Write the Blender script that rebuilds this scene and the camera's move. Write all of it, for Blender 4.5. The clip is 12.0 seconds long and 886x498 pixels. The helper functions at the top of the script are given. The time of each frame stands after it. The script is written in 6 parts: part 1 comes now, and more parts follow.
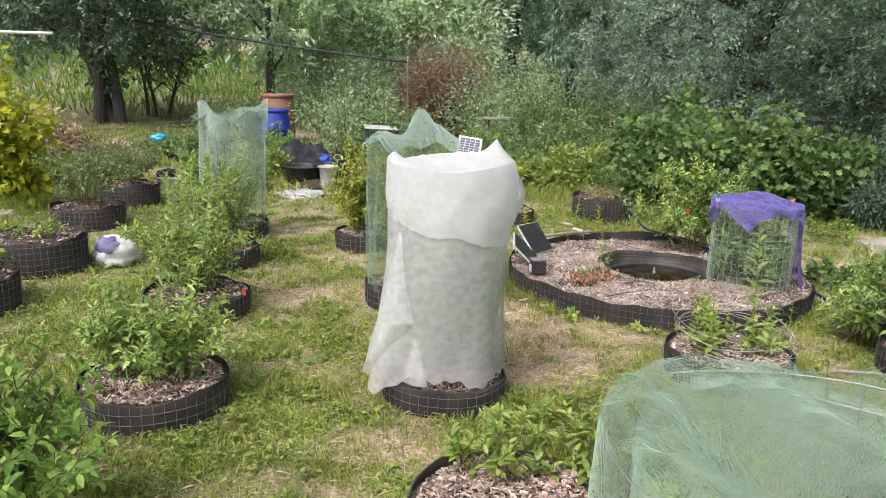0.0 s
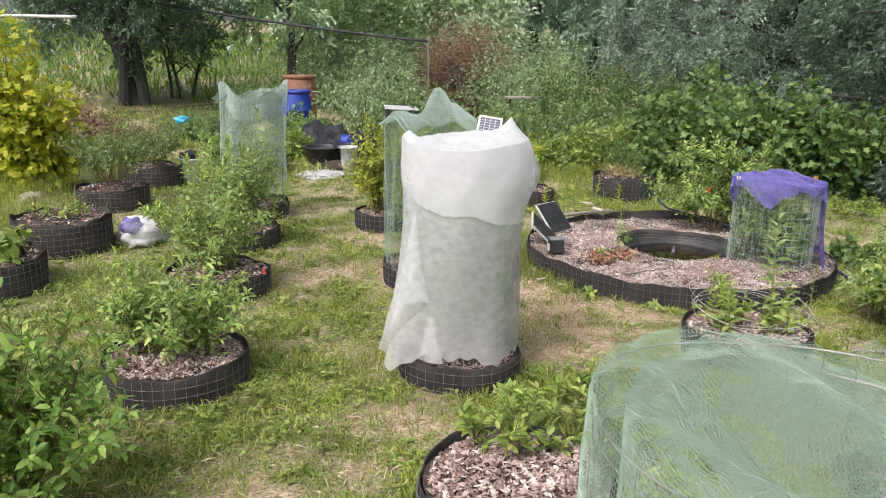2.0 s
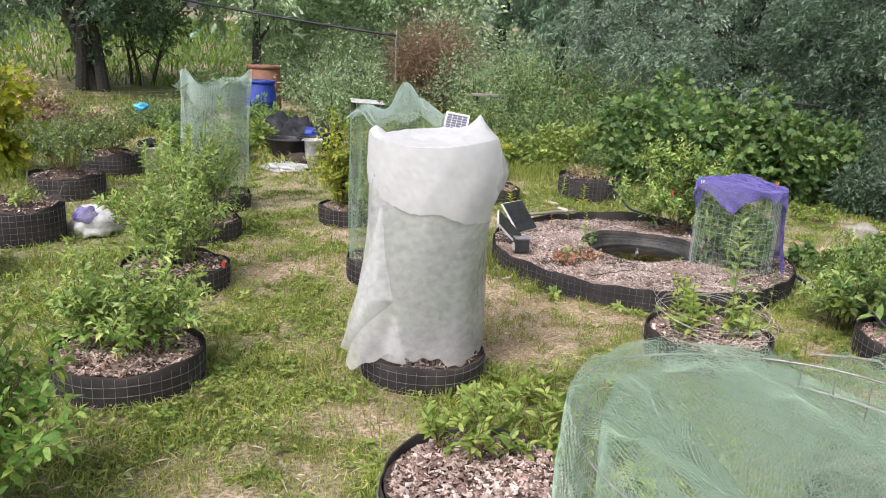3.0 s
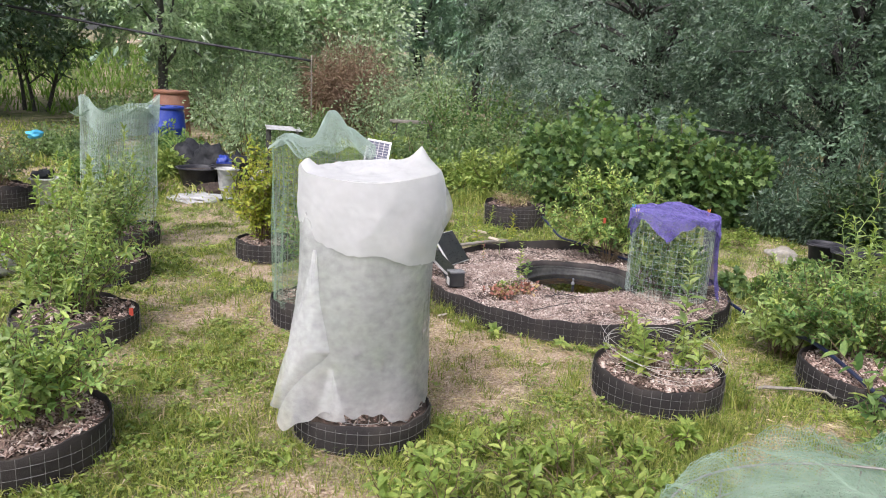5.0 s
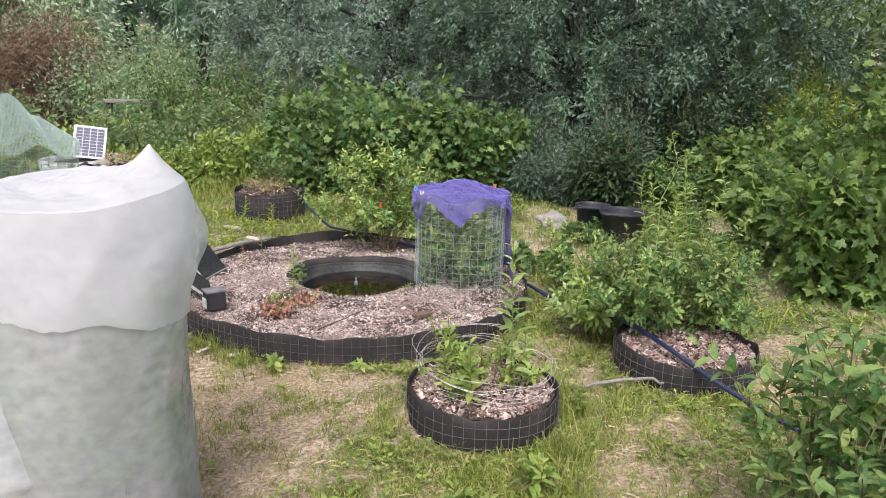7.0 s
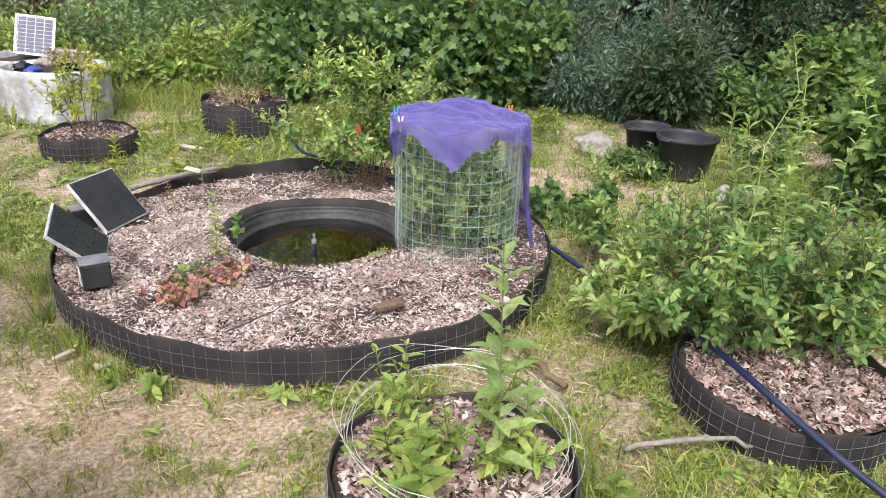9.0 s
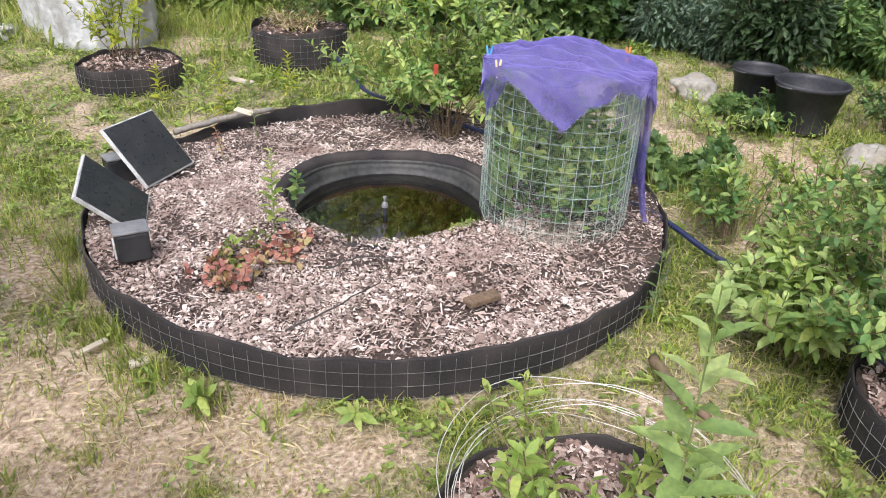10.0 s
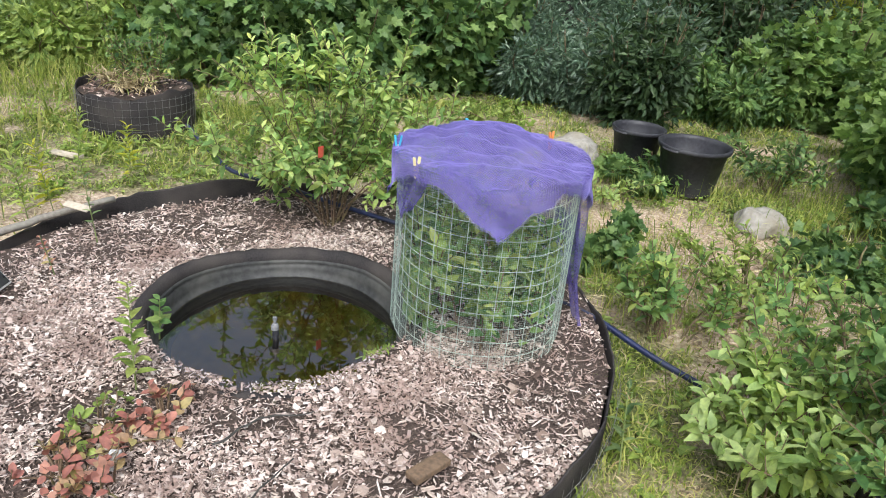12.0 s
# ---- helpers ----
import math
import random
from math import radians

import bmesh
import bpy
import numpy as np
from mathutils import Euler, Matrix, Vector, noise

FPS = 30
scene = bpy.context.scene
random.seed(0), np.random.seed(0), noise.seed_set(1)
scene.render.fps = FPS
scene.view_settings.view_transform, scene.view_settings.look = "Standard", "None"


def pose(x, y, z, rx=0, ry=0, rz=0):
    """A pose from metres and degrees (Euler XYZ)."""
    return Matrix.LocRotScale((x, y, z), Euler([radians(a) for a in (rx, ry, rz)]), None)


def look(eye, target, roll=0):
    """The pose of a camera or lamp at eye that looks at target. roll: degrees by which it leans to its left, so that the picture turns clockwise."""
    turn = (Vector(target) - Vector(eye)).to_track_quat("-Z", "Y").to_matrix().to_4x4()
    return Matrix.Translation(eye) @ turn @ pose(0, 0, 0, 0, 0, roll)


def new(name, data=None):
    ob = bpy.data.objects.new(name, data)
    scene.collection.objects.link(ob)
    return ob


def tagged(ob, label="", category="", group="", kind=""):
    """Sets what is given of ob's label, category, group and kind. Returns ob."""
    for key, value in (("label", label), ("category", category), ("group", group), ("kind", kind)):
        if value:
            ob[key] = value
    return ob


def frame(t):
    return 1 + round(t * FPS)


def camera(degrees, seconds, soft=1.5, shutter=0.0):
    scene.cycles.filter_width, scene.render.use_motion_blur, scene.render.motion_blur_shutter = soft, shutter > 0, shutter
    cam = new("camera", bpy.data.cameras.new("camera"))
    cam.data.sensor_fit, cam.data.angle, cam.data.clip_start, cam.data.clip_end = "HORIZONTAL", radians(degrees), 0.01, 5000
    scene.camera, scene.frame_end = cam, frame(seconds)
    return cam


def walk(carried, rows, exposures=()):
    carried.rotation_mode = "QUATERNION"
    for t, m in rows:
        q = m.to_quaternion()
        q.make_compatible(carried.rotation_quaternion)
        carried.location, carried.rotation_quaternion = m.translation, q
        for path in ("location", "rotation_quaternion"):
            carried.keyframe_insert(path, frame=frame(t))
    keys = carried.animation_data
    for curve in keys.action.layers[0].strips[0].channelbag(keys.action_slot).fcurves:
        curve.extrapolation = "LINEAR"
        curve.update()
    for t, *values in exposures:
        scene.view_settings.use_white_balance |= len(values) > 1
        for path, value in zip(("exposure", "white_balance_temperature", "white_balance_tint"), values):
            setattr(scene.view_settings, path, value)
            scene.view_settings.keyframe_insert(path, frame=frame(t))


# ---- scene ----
cam = camera(62.9, 12.0, soft=1.0)
METRES, EYE, TILT, LEAN, TURN = 4.777, 1.7, 0.0, 0.0, 0.0
ROWS = [
    (0.0, 0.0, 0.0, 0.0, 0.41, -13.25, -1.75),
    (0.5, 0.0042, -0.0017, 0.0005, -0.59, -13.28, -1.8),
    (1.0, 0.0099, -0.0085, 0.0012, -2.18, -13.25, -2.0),
    (1.5, 0.0077, -0.005, -0.0007, 0.76, -14.2, -1.17),
    (2.0, 0.0093, -0.0053, -0.0013, 2.16, -14.8, -1.16),
    (2.5, 0.0115, -0.003, -0.0016, 1.0, -15.11, -2.3),
    (4.5, -0.0224, 0.0661, -0.0032, -4.64, -13.55, -2.98),
    (5.0, -0.0173, 0.0778, -0.0029, -7.12, -12.73, -3.41),
    (5.5, -0.0227, 0.0689, -0.0054, -8.79, -13.41, -2.94),
    (6.0, -0.0132, 0.1239, -0.0095, -10.34, -14.36, -3.37),
    (6.5, 0.0026, 0.2025, -0.0114, -18.76, -14.47, -2.75),
    (7.0, 0.0029, 0.2852, -0.0082, -27.66, -14.1, -1.71),
    (9.0, 0.2041, 0.5446, -0.0309, -24.02, -22.22, -1.9),
    (9.5, 0.2093, 0.6213, -0.0386, -20.01, -23.88, -3.66),
    (10.0, 0.2127, 0.6827, -0.045, -20.18, -28.03, -2.31),
    (10.5, 0.2214, 0.7446, -0.0484, -19.69, -28.18, -2.58),
    (11.0, 0.2038, 0.7921, -0.0553, -20.53, -29.05, 0.46),
    (11.5, 0.1892, 0.8186, -0.0532, -25.91, -29.31, -3.08),
    (12.0, 0.216, 0.8245, -0.035, -32.76, -24.8, -4.7),
]
EXPOSURES = [(0.0, 0.5, 6450, 11), (2.5, 0.5, 6350, 14), (4.5, 0.47, 6250, 16), (7.0, 0.47, 6200, 17), (9.0, 0.63, 6200, 15), (9.5, 0.64, 6200, 15), (10.7, 0.53, 6050, 12), (12.0, 0.54, 6080, 8)]
walk(cam, [(t, pose(0, 0, EYE, TILT, LEAN, TURN) @ pose(METRES * x, METRES * y, METRES * z, 90 + pitch, roll, yaw)) for t, x, y, z, yaw, pitch, roll in ROWS], EXPOSURES)

# ---- light: bright hazy overcast ----
SUN_EL, SUN_AZ = radians(52), radians(215)      # azimuth clockwise from +y
world = bpy.data.worlds.new("world")
scene.world = world
world.use_nodes = True
wn, wl = world.node_tree.nodes, world.node_tree.links
sky = wn.new("ShaderNodeTexSky")
sky.sky_type, sky.sun_disc, sky.sun_elevation, sky.sun_rotation = "NISHITA", False, SUN_EL, SUN_AZ
sky.dust_density, sky.air_density = 6.0, 1.0
haze = wn.new("ShaderNodeHueSaturation")
haze.inputs["Saturation"].default_value = 0.5
wl.new(sky.outputs[0], haze.inputs["Color"])
wl.new(haze.outputs[0], wn["Background"].inputs["Color"])
wn["Background"].inputs["Strength"].default_value = 0.15
sun_data = bpy.data.lights.new("sun", "SUN")
sun_data.energy, sun_data.angle, sun_data.color = 1.5, radians(14), (1.0, 0.98, 0.95)
sun = new("sun", sun_data)
sun.matrix_world = look((20 * math.sin(SUN_AZ) * math.cos(SUN_EL), 20 * math.cos(SUN_AZ) * math.cos(SUN_EL), 20 * math.sin(SUN_EL)), (0, 0, 0))


# ---- materials ----
def nodes_of(name):
    m = bpy.data.materials.new(name)
    m.use_nodes = True
    t = m.node_tree
    return m, t.nodes, t.links, t.nodes["Principled BSDF"], t.nodes["Material Output"]


def ramp(n, l, fac, cols, spread=(0.0, 1.0)):
    r = n.new("ShaderNodeValToRGB")
    e = r.color_ramp.elements
    while len(e) < len(cols):
        e.new(0.5)
    for i, c in enumerate(cols):
        e[i].position = spread[0] + (spread[1] - spread[0]) * i / max(1, len(cols) - 1)
        e[i].color = (*c, 1)
    l.new(fac, r.inputs[0])
    return r.outputs[0]


def noise_tex(n, l, scale, detail=4.0, vec=None):
    t = n.new("ShaderNodeTexNoise")
    t.inputs["Scale"].default_value, t.inputs["Detail"].default_value = scale, detail
    if vec is None:
        vec = n.new("ShaderNodeTexCoord").outputs["Object"]
    l.new(vec, t.inputs["Vector"])
    return t.outputs["Fac"]


def mixed(n, l, fac, a, b, mode="MIX"):
    m = n.new("ShaderNodeMix")
    m.data_type, m.blend_type = "RGBA", mode
    if isinstance(fac, float):
        m.inputs[0].default_value = fac
    else:
        l.new(fac, m.inputs[0])
    for s, v in ((6, a), (7, b)):
        if isinstance(v, tuple):
            m.inputs[s].default_value = (*v, 1)
        else:
            l.new(v, m.inputs[s])
    return m.outputs[2]


def bumped(n, l, p, height, strength, dist):
    b = n.new("ShaderNodeBump")
    b.inputs["Strength"].default_value, b.inputs["Distance"].default_value = strength, dist
    l.new(height, b.inputs["Height"])
    l.new(b.outputs[0], p.inputs["Normal"])


def surf(name, cols, wear, fine=60.0, coarse=5.0, rough=0.7, metal=0.0, bump=0.3, dist=0.004, island=False, spec=0.5):
    """Fine grain between cols, large stains towards wear, relief."""
    m, n, l, p, o = nodes_of(name)
    g = noise_tex(n, l, fine, 6)
    base = ramp(n, l, g, cols, (0.3, 0.7))
    if island:
        geo = n.new("ShaderNodeNewGeometry")
        base = mixed(n, l, 0.75, base, ramp(n, l, geo.outputs["Random Per Island"], cols))
    stain = ramp(n, l, noise_tex(n, l, coarse, 3), ((0, 0, 0), (1, 1, 1)), (0.45, 0.75))
    base = mixed(n, l, stain, base, wear)
    l.new(base, p.inputs["Base Color"])
    rr = ramp(n, l, noise_tex(n, l, coarse * 3, 4), ((rough - 0.12,) * 3, (min(1, rough + 0.12),) * 3), (0.3, 0.7))
    l.new(rr, p.inputs["Roughness"])
    p.inputs["Metallic"].default_value = metal
    p.inputs["Specular IOR Level"].default_value = spec
    bumped(n, l, p, g, bump, dist)
    return m


def leafy(name, cols, rough=0.5, glow=0.35, gloss=0.4, patch=(2.5, 0.72, 1.15)):
    """Leaves: a colour per leaf, light shining through."""
    m, n, l, p, o = nodes_of(name)
    geo = n.new("ShaderNodeNewGeometry")
    base = ramp(n, l, geo.outputs["Random Per Island"], cols)
    tone = ramp(n, l, noise_tex(n, l, patch[0], 3), ((patch[1],) * 3, (patch[2], patch[2], patch[2] * 0.95)), (0.3, 0.7))
    base = mixed(n, l, 1.0, base, tone, "MULTIPLY")
    fleck = ramp(n, l, noise_tex(n, l, 75.0, 4), ((0.72, 0.76, 0.78), (1.14, 1.12, 1.02)), (0.3, 0.7))
    base = mixed(n, l, 1.0, base, fleck, "MULTIPLY")
    l.new(base, p.inputs["Base Color"])
    p.inputs["Roughness"].default_value = rough
    p.inputs["Specular IOR Level"].default_value = gloss
    tr = n.new("ShaderNodeBsdfTranslucent")
    l.new(mixed(n, l, 1.0, base, (1.3, 1.3, 0.98), "MULTIPLY"), tr.inputs["Color"])
    mx = n.new("ShaderNodeMixShader")
    mx.inputs[0].default_value = glow
    l.new(p.outputs[0], mx.inputs[1])
    l.new(tr.outputs[0], mx.inputs[2])
    l.new(mx.outputs[0], o.inputs["Surface"])
    return m


def cloth(name, col, dark, see=0.2, through_light=0.4, fine=400.0, crease=9.0, hole=(0.4, 0.6)):
    """Thin woven stuff: some light passes, some rays slip between the threads."""
    m, n, l, p, o = nodes_of(name)
    big = noise_tex(n, l, crease, 5)
    base = ramp(n, l, big, (dark, col), (0.35, 0.65))
    l.new(base, p.inputs["Base Color"])
    p.inputs["Roughness"].default_value = 0.8
    p.inputs["Specular IOR Level"].default_value = 0.15
    grain = noise_tex(n, l, fine, 3)
    bumped(n, l, p, grain, 0.25, 0.002)
    tr = n.new("ShaderNodeBsdfTranslucent")
    l.new(base, tr.inputs["Color"])
    mx = n.new("ShaderNodeMixShader")
    mx.inputs[0].default_value = through_light
    l.new(p.outputs[0], mx.inputs[1])
    l.new(tr.outputs[0], mx.inputs[2])
    cl = n.new("ShaderNodeBsdfTransparent")
    my = n.new("ShaderNodeMixShader")
    flat = n.new("ShaderNodeMapping")
    flat.inputs["Scale"].default_value = (1.0, 1.0, 1.3)
    l.new(n.new("ShaderNodeTexCoord").outputs["Object"], flat.inputs["Vector"])
    cloud = mixed(n, l, 0.4, ramp(n, l, grain, ((0, 0, 0), (1, 1, 1)), hole), ramp(n, l, noise_tex(n, l, crease, 9, flat.outputs[0]), ((1, 1, 1), (0, 0, 0)), (0.25, 0.75)))
    l.new(ramp(n, l, cloud, ((see * 0.7,) * 3, (min(1, see * 1.3),) * 3), (0.15, 0.85)), my.inputs[0])
    l.new(mx.outputs[0], my.inputs[1])
    l.new(cl.outputs[0], my.inputs[2])
    l.new(my.outputs[0], o.inputs["Surface"])
    return m


M_GROUND = None
m, n, l, p, o = nodes_of("lawn_soil")
big = noise_tex(n, l, 0.9, 4)
mid = noise_tex(n, l, 6.0, 6)
fin = noise_tex(n, l, 55.0, 10)
green = ramp(n, l, fin, ((0.05, 0.06, 0.02), (0.11, 0.13, 0.035), (0.2, 0.205, 0.07)), (0.3, 0.7))
straw = ramp(n, l, fin, ((0.19, 0.13, 0.09), (0.43, 0.325, 0.235), (0.66, 0.55, 0.43)), (0.3, 0.7))
dry = n.new("ShaderNodeAttribute")
dry.attribute_name = "dryness"
mix_in = n.new("ShaderNodeMath")
mix_in.operation = "MULTIPLY_ADD"
l.new(mid, mix_in.inputs[0])
mix_in.inputs[1].default_value = 0.5
l.new(dry.outputs["Fac"], mix_in.inputs[2])
mask = ramp(n, l, mix_in.outputs[0], ((0, 0, 0), (1, 1, 1)), (0.68, 1.17))
l.new(mixed(n, l, mask, green, straw), p.inputs["Base Color"])
p.inputs["Roughness"].default_value = 0.95
bumped(n, l, p, fin, 0.7, 0.02)
M_GROUND = m

M_GRASS = leafy("grass_blade", ((0.135, 0.2, 0.038), (0.238, 0.315, 0.06), (0.355, 0.405, 0.094), (0.52, 0.5, 0.185)), 0.55, 0.3)
M_DRY = leafy("dry_grass", ((0.348, 0.261, 0.145), (0.522, 0.420, 0.276), (0.684, 0.581, 0.409)), 0.7, 0.2)
M_WEED = leafy("weed_leaf", ((0.14, 0.228, 0.05), (0.268, 0.36, 0.084), (0.41, 0.48, 0.146)), 0.5, 0.3)
M_MEADOW = leafy("meadow_grass", ((0.11, 0.21, 0.035), (0.17, 0.28, 0.058), (0.235, 0.32, 0.093)), 0.7, 0.35)
M_GREEN = leafy("mid_green_leaf", ((0.135, 0.26, 0.062), (0.24, 0.4, 0.098), (0.38, 0.54, 0.15)), 0.5, 0.4, 0.3)
M_BLUEB = leafy("blueberry_leaf", ((0.09, 0.19, 0.065), (0.175, 0.3, 0.105), (0.26, 0.39, 0.135), (0.38, 0.48, 0.17)), 0.52, 0.4, 0.28)
M_GREYB = leafy("grey_green_leaf", ((0.172, 0.305, 0.097), (0.277, 0.428, 0.143), (0.428, 0.570, 0.214), (0.643, 0.731, 0.273)), 0.55, 0.4, 0.28)
M_FRESH = leafy("fresh_leaf", ((0.22, 0.33, 0.08), (0.34, 0.45, 0.12), (0.5, 0.56, 0.18)), 0.52, 0.42, 0.28)
M_CURRANT = leafy("currant_leaf", ((0.06, 0.125, 0.048), (0.13, 0.225, 0.072), (0.245, 0.35, 0.118)), 0.5, 0.35)
# both willow leaves are lightened and blued: haze and sky sheen in the colour
M_WILLOW = leafy("willow_leaf", ((0.103, 0.176, 0.129), (0.183, 0.270, 0.211), (0.306, 0.394, 0.338), (0.446, 0.537, 0.509)), 0.42, 0.45, 0.8, (0.9, 0.62, 1.25))
M_SILVER = leafy("silver_willow_leaf", ((0.239, 0.359, 0.228), (0.406, 0.540, 0.363), (0.627, 0.756, 0.567), (0.812, 0.901, 0.774)), 0.42, 0.45, 0.8, (0.9, 0.62, 1.25))
# very dark leaf: deep shade of the hedge hollow put into the colour
M_HOLLOWLEAF = leafy("hollow_shade_leaf", ((0.027, 0.055, 0.027), (0.049, 0.087, 0.035), (0.081, 0.130, 0.053)), 0.5, 0.3)
M_SHRUB = leafy("shrub_leaf", ((0.106, 0.187, 0.072), (0.197, 0.287, 0.121), (0.302, 0.404, 0.181)), 0.42, 0.45, 0.8, (0.9, 0.62, 1.25))
# shrub leaf lightened for the back row; the haze is in the colour
M_HAZEDSHRUB = leafy("hazed_shrub_leaf", ((0.2, 0.31, 0.18), (0.35, 0.47, 0.29), (0.54, 0.66, 0.43)), 0.42, 0.45, 0.8, (0.9, 0.62, 1.25))
M_YELLOW = leafy("yellow_leaf", ((0.3, 0.36, 0.04), (0.46, 0.49, 0.05), (0.62, 0.58, 0.08), (0.2, 0.3, 0.045)), 0.5, 0.5)
# leaf for the distance, paled and blued: haze is put into the colour
M_HAZEDWOOD = leafy("hazed_wood_leaf", ((0.206, 0.323, 0.265), (0.323, 0.473, 0.384), (0.473, 0.620, 0.538)), 0.42, 0.45, 0.8, (0.9, 0.62, 1.25))
M_RED = leafy("reddish_leaf", ((0.3, 0.12, 0.1), (0.5, 0.21, 0.185), (0.58, 0.34, 0.25), (0.42, 0.38, 0.16)), 0.6, 0.25, 0.3)
M_DEAD = leafy("dead_needle", ((0.162, 0.101, 0.071), (0.243, 0.162, 0.117), (0.324, 0.233, 0.172)), 0.9, 0.1)
M_LIME = leafy("lime_leaf", ((0.25, 0.33, 0.05), (0.42, 0.48, 0.07), (0.6, 0.58, 0.11)), 0.52, 0.45, 0.28)
M_SHOOT = leafy("pale_shoot_leaf", ((0.25, 0.37, 0.125), (0.39, 0.51, 0.19), (0.56, 0.66, 0.28)), 0.5, 0.38, 0.5)
# dark leaf with the sky's bluish sheen put into its colour
M_WALNUT = leafy("walnut_leaf", ((0.067, 0.129, 0.084), (0.123, 0.207, 0.134), (0.224, 0.325, 0.224)), 0.4, 0.4, 0.8)
# willow leaf darkened: the shade under the canopy is put into its colour
M_SHADEDWILLOW = leafy("shaded_willow_leaf", ((0.08, 0.142, 0.1), (0.142, 0.225, 0.158), (0.255, 0.35, 0.262)), 0.42, 0.45, 0.8, (0.9, 0.62, 1.25))
M_MAPLE = leafy("broad_lobed_leaf", ((0.095, 0.18, 0.055), (0.185, 0.295, 0.085), (0.33, 0.45, 0.14)), 0.5, 0.45, 0.4, (1.6, 0.55, 1.25))
M_BARK = surf("bark", ((0.035, 0.032, 0.03), (0.085, 0.08, 0.074)), (0.055, 0.06, 0.05), 25, 3, 0.9, 0, 0.9, 0.02)
M_TWIG = surf("twig_bark", ((0.1, 0.07, 0.045), (0.2, 0.13, 0.08)), (0.16, 0.15, 0.06), 80, 8, 0.8)
M_STEM = surf("green_stem", ((0.14, 0.2, 0.06), (0.22, 0.27, 0.09)), (0.2, 0.16, 0.07), 80, 8, 0.6)
M_WALL = surf("black_landscape_fabric", ((0.025, 0.023, 0.024), (0.048, 0.044, 0.044)), (0.08, 0.07, 0.064), 180, 4, 0.85, 0, 0.6, 0.004, False, 0.12)
M_WIRE = surf("galvanised_wire", ((0.28, 0.28, 0.27), (0.45, 0.45, 0.44)), (0.2, 0.17, 0.14), 90, 8, 0.55, 0.4, 0.1)
M_SOIL = surf("dark_soil", ((0.022, 0.015, 0.011), (0.065, 0.044, 0.032)), (0.09, 0.064, 0.048), 70, 6, 0.95, 0, 0.9, 0.02)
M_FINES = surf("bark_fines", ((0.028, 0.019, 0.015), (0.072, 0.05, 0.04), (0.16, 0.118, 0.098)), (0.09, 0.065, 0.052), 160, 7, 0.95, 0, 0.9, 0.012)
M_CHIP = surf("wood_chip", ((0.055, 0.038, 0.031), (0.18, 0.13, 0.108), (0.46, 0.345, 0.295), (0.74, 0.628, 0.555), (0.88, 0.805, 0.75)), (0.3, 0.212, 0.178), 120, 4, 0.85, 0, 0.5, 0.003, True)
m, n, l, p, o = nodes_of("single_wood_chip")
base = ramp(n, l, n.new("ShaderNodeObjectInfo").outputs["Random"], ((0.09, 0.06, 0.048), (0.22, 0.16, 0.13), (0.42, 0.335, 0.285), (0.68, 0.6, 0.53)))
grain = noise_tex(n, l, 160.0, 5)
l.new(mixed(n, l, 0.5, base, ramp(n, l, grain, ((0.55, 0.5, 0.48), (1.1, 1.05, 1.0)), (0.3, 0.7)), "MULTIPLY"), p.inputs["Base Color"])
p.inputs["Roughness"].default_value = 0.85
bumped(n, l, p, grain, 0.5, 0.003)
M_SINGLECHIP = m
M_GREENNET = surf("green_net_thread", ((0.2, 0.31, 0.22), (0.36, 0.47, 0.37)), (0.28, 0.38, 0.29), 60, 5, 0.6, 0, 0.1)
M_DARKNET = surf("dark_green_net_thread", ((0.17, 0.28, 0.19), (0.28, 0.4, 0.3)), (0.3, 0.42, 0.33), 60, 5, 0.6, 0, 0.1)
M_BIRDNET = surf("pale_bird_net_thread", ((0.42, 0.55, 0.48), (0.55, 0.66, 0.6)), (0.48, 0.58, 0.53), 60, 5, 0.6, 0, 0.1)
M_FLEECE = cloth("white_fleece", (0.81, 0.82, 0.83), (0.76, 0.77, 0.775), 0.53, 0.3, 700, 22, (0.1, 0.9))
M_FLEECE2 = cloth("white_fleece_double", (0.85, 0.855, 0.865), (0.81, 0.815, 0.825), 0.26, 0.45, 700, 16, (0.1, 0.9))
M_PURPLE = cloth("purple_mesh_bag", (0.23, 0.195, 0.52), (0.13, 0.105, 0.37), 0.4, 0.3, 300, 16)
M_PURPLETHREAD = surf("purple_mesh_thread", ((0.16, 0.132, 0.42), (0.3, 0.265, 0.6)), (0.23, 0.2, 0.52), 60, 8, 0.7, 0, 0.1)
M_BLACKP = surf("black_plastic", ((0.022, 0.022, 0.027), (0.042, 0.042, 0.05)), (0.075, 0.075, 0.08), 50, 4, 0.5, 0, 0.15, 0.004, False, 0.3)
M_LAMPBLACK = surf("lamp_black_plastic", ((0.012, 0.012, 0.014), (0.026, 0.026, 0.03)), (0.05, 0.05, 0.05), 50, 4, 0.45, 0, 0.15, 0.004, False, 0.3)
M_LINER = surf("pond_liner", ((0.025, 0.026, 0.026), (0.055, 0.055, 0.053)), (0.09, 0.088, 0.08), 40, 5, 0.55, 0, 0.3, 0.004, False, 0.3)
M_PANEL = surf("solar_panel_face", ((0.02, 0.021, 0.024), (0.036, 0.038, 0.042)), (0.055, 0.055, 0.055), 140, 14, 0.35, 0, 0.05)
M_PALEEDGE = surf("pale_edge_plastic", ((0.5, 0.5, 0.49), (0.7, 0.7, 0.69)), (0.35, 0.34, 0.31), 200, 20, 0.5, 0, 0.1)
M_RINGWIRE = surf("dull_wire", ((0.2, 0.2, 0.2), (0.38, 0.38, 0.37)), (0.14, 0.13, 0.12), 40, 5, 0.6, 0.3, 0.1)
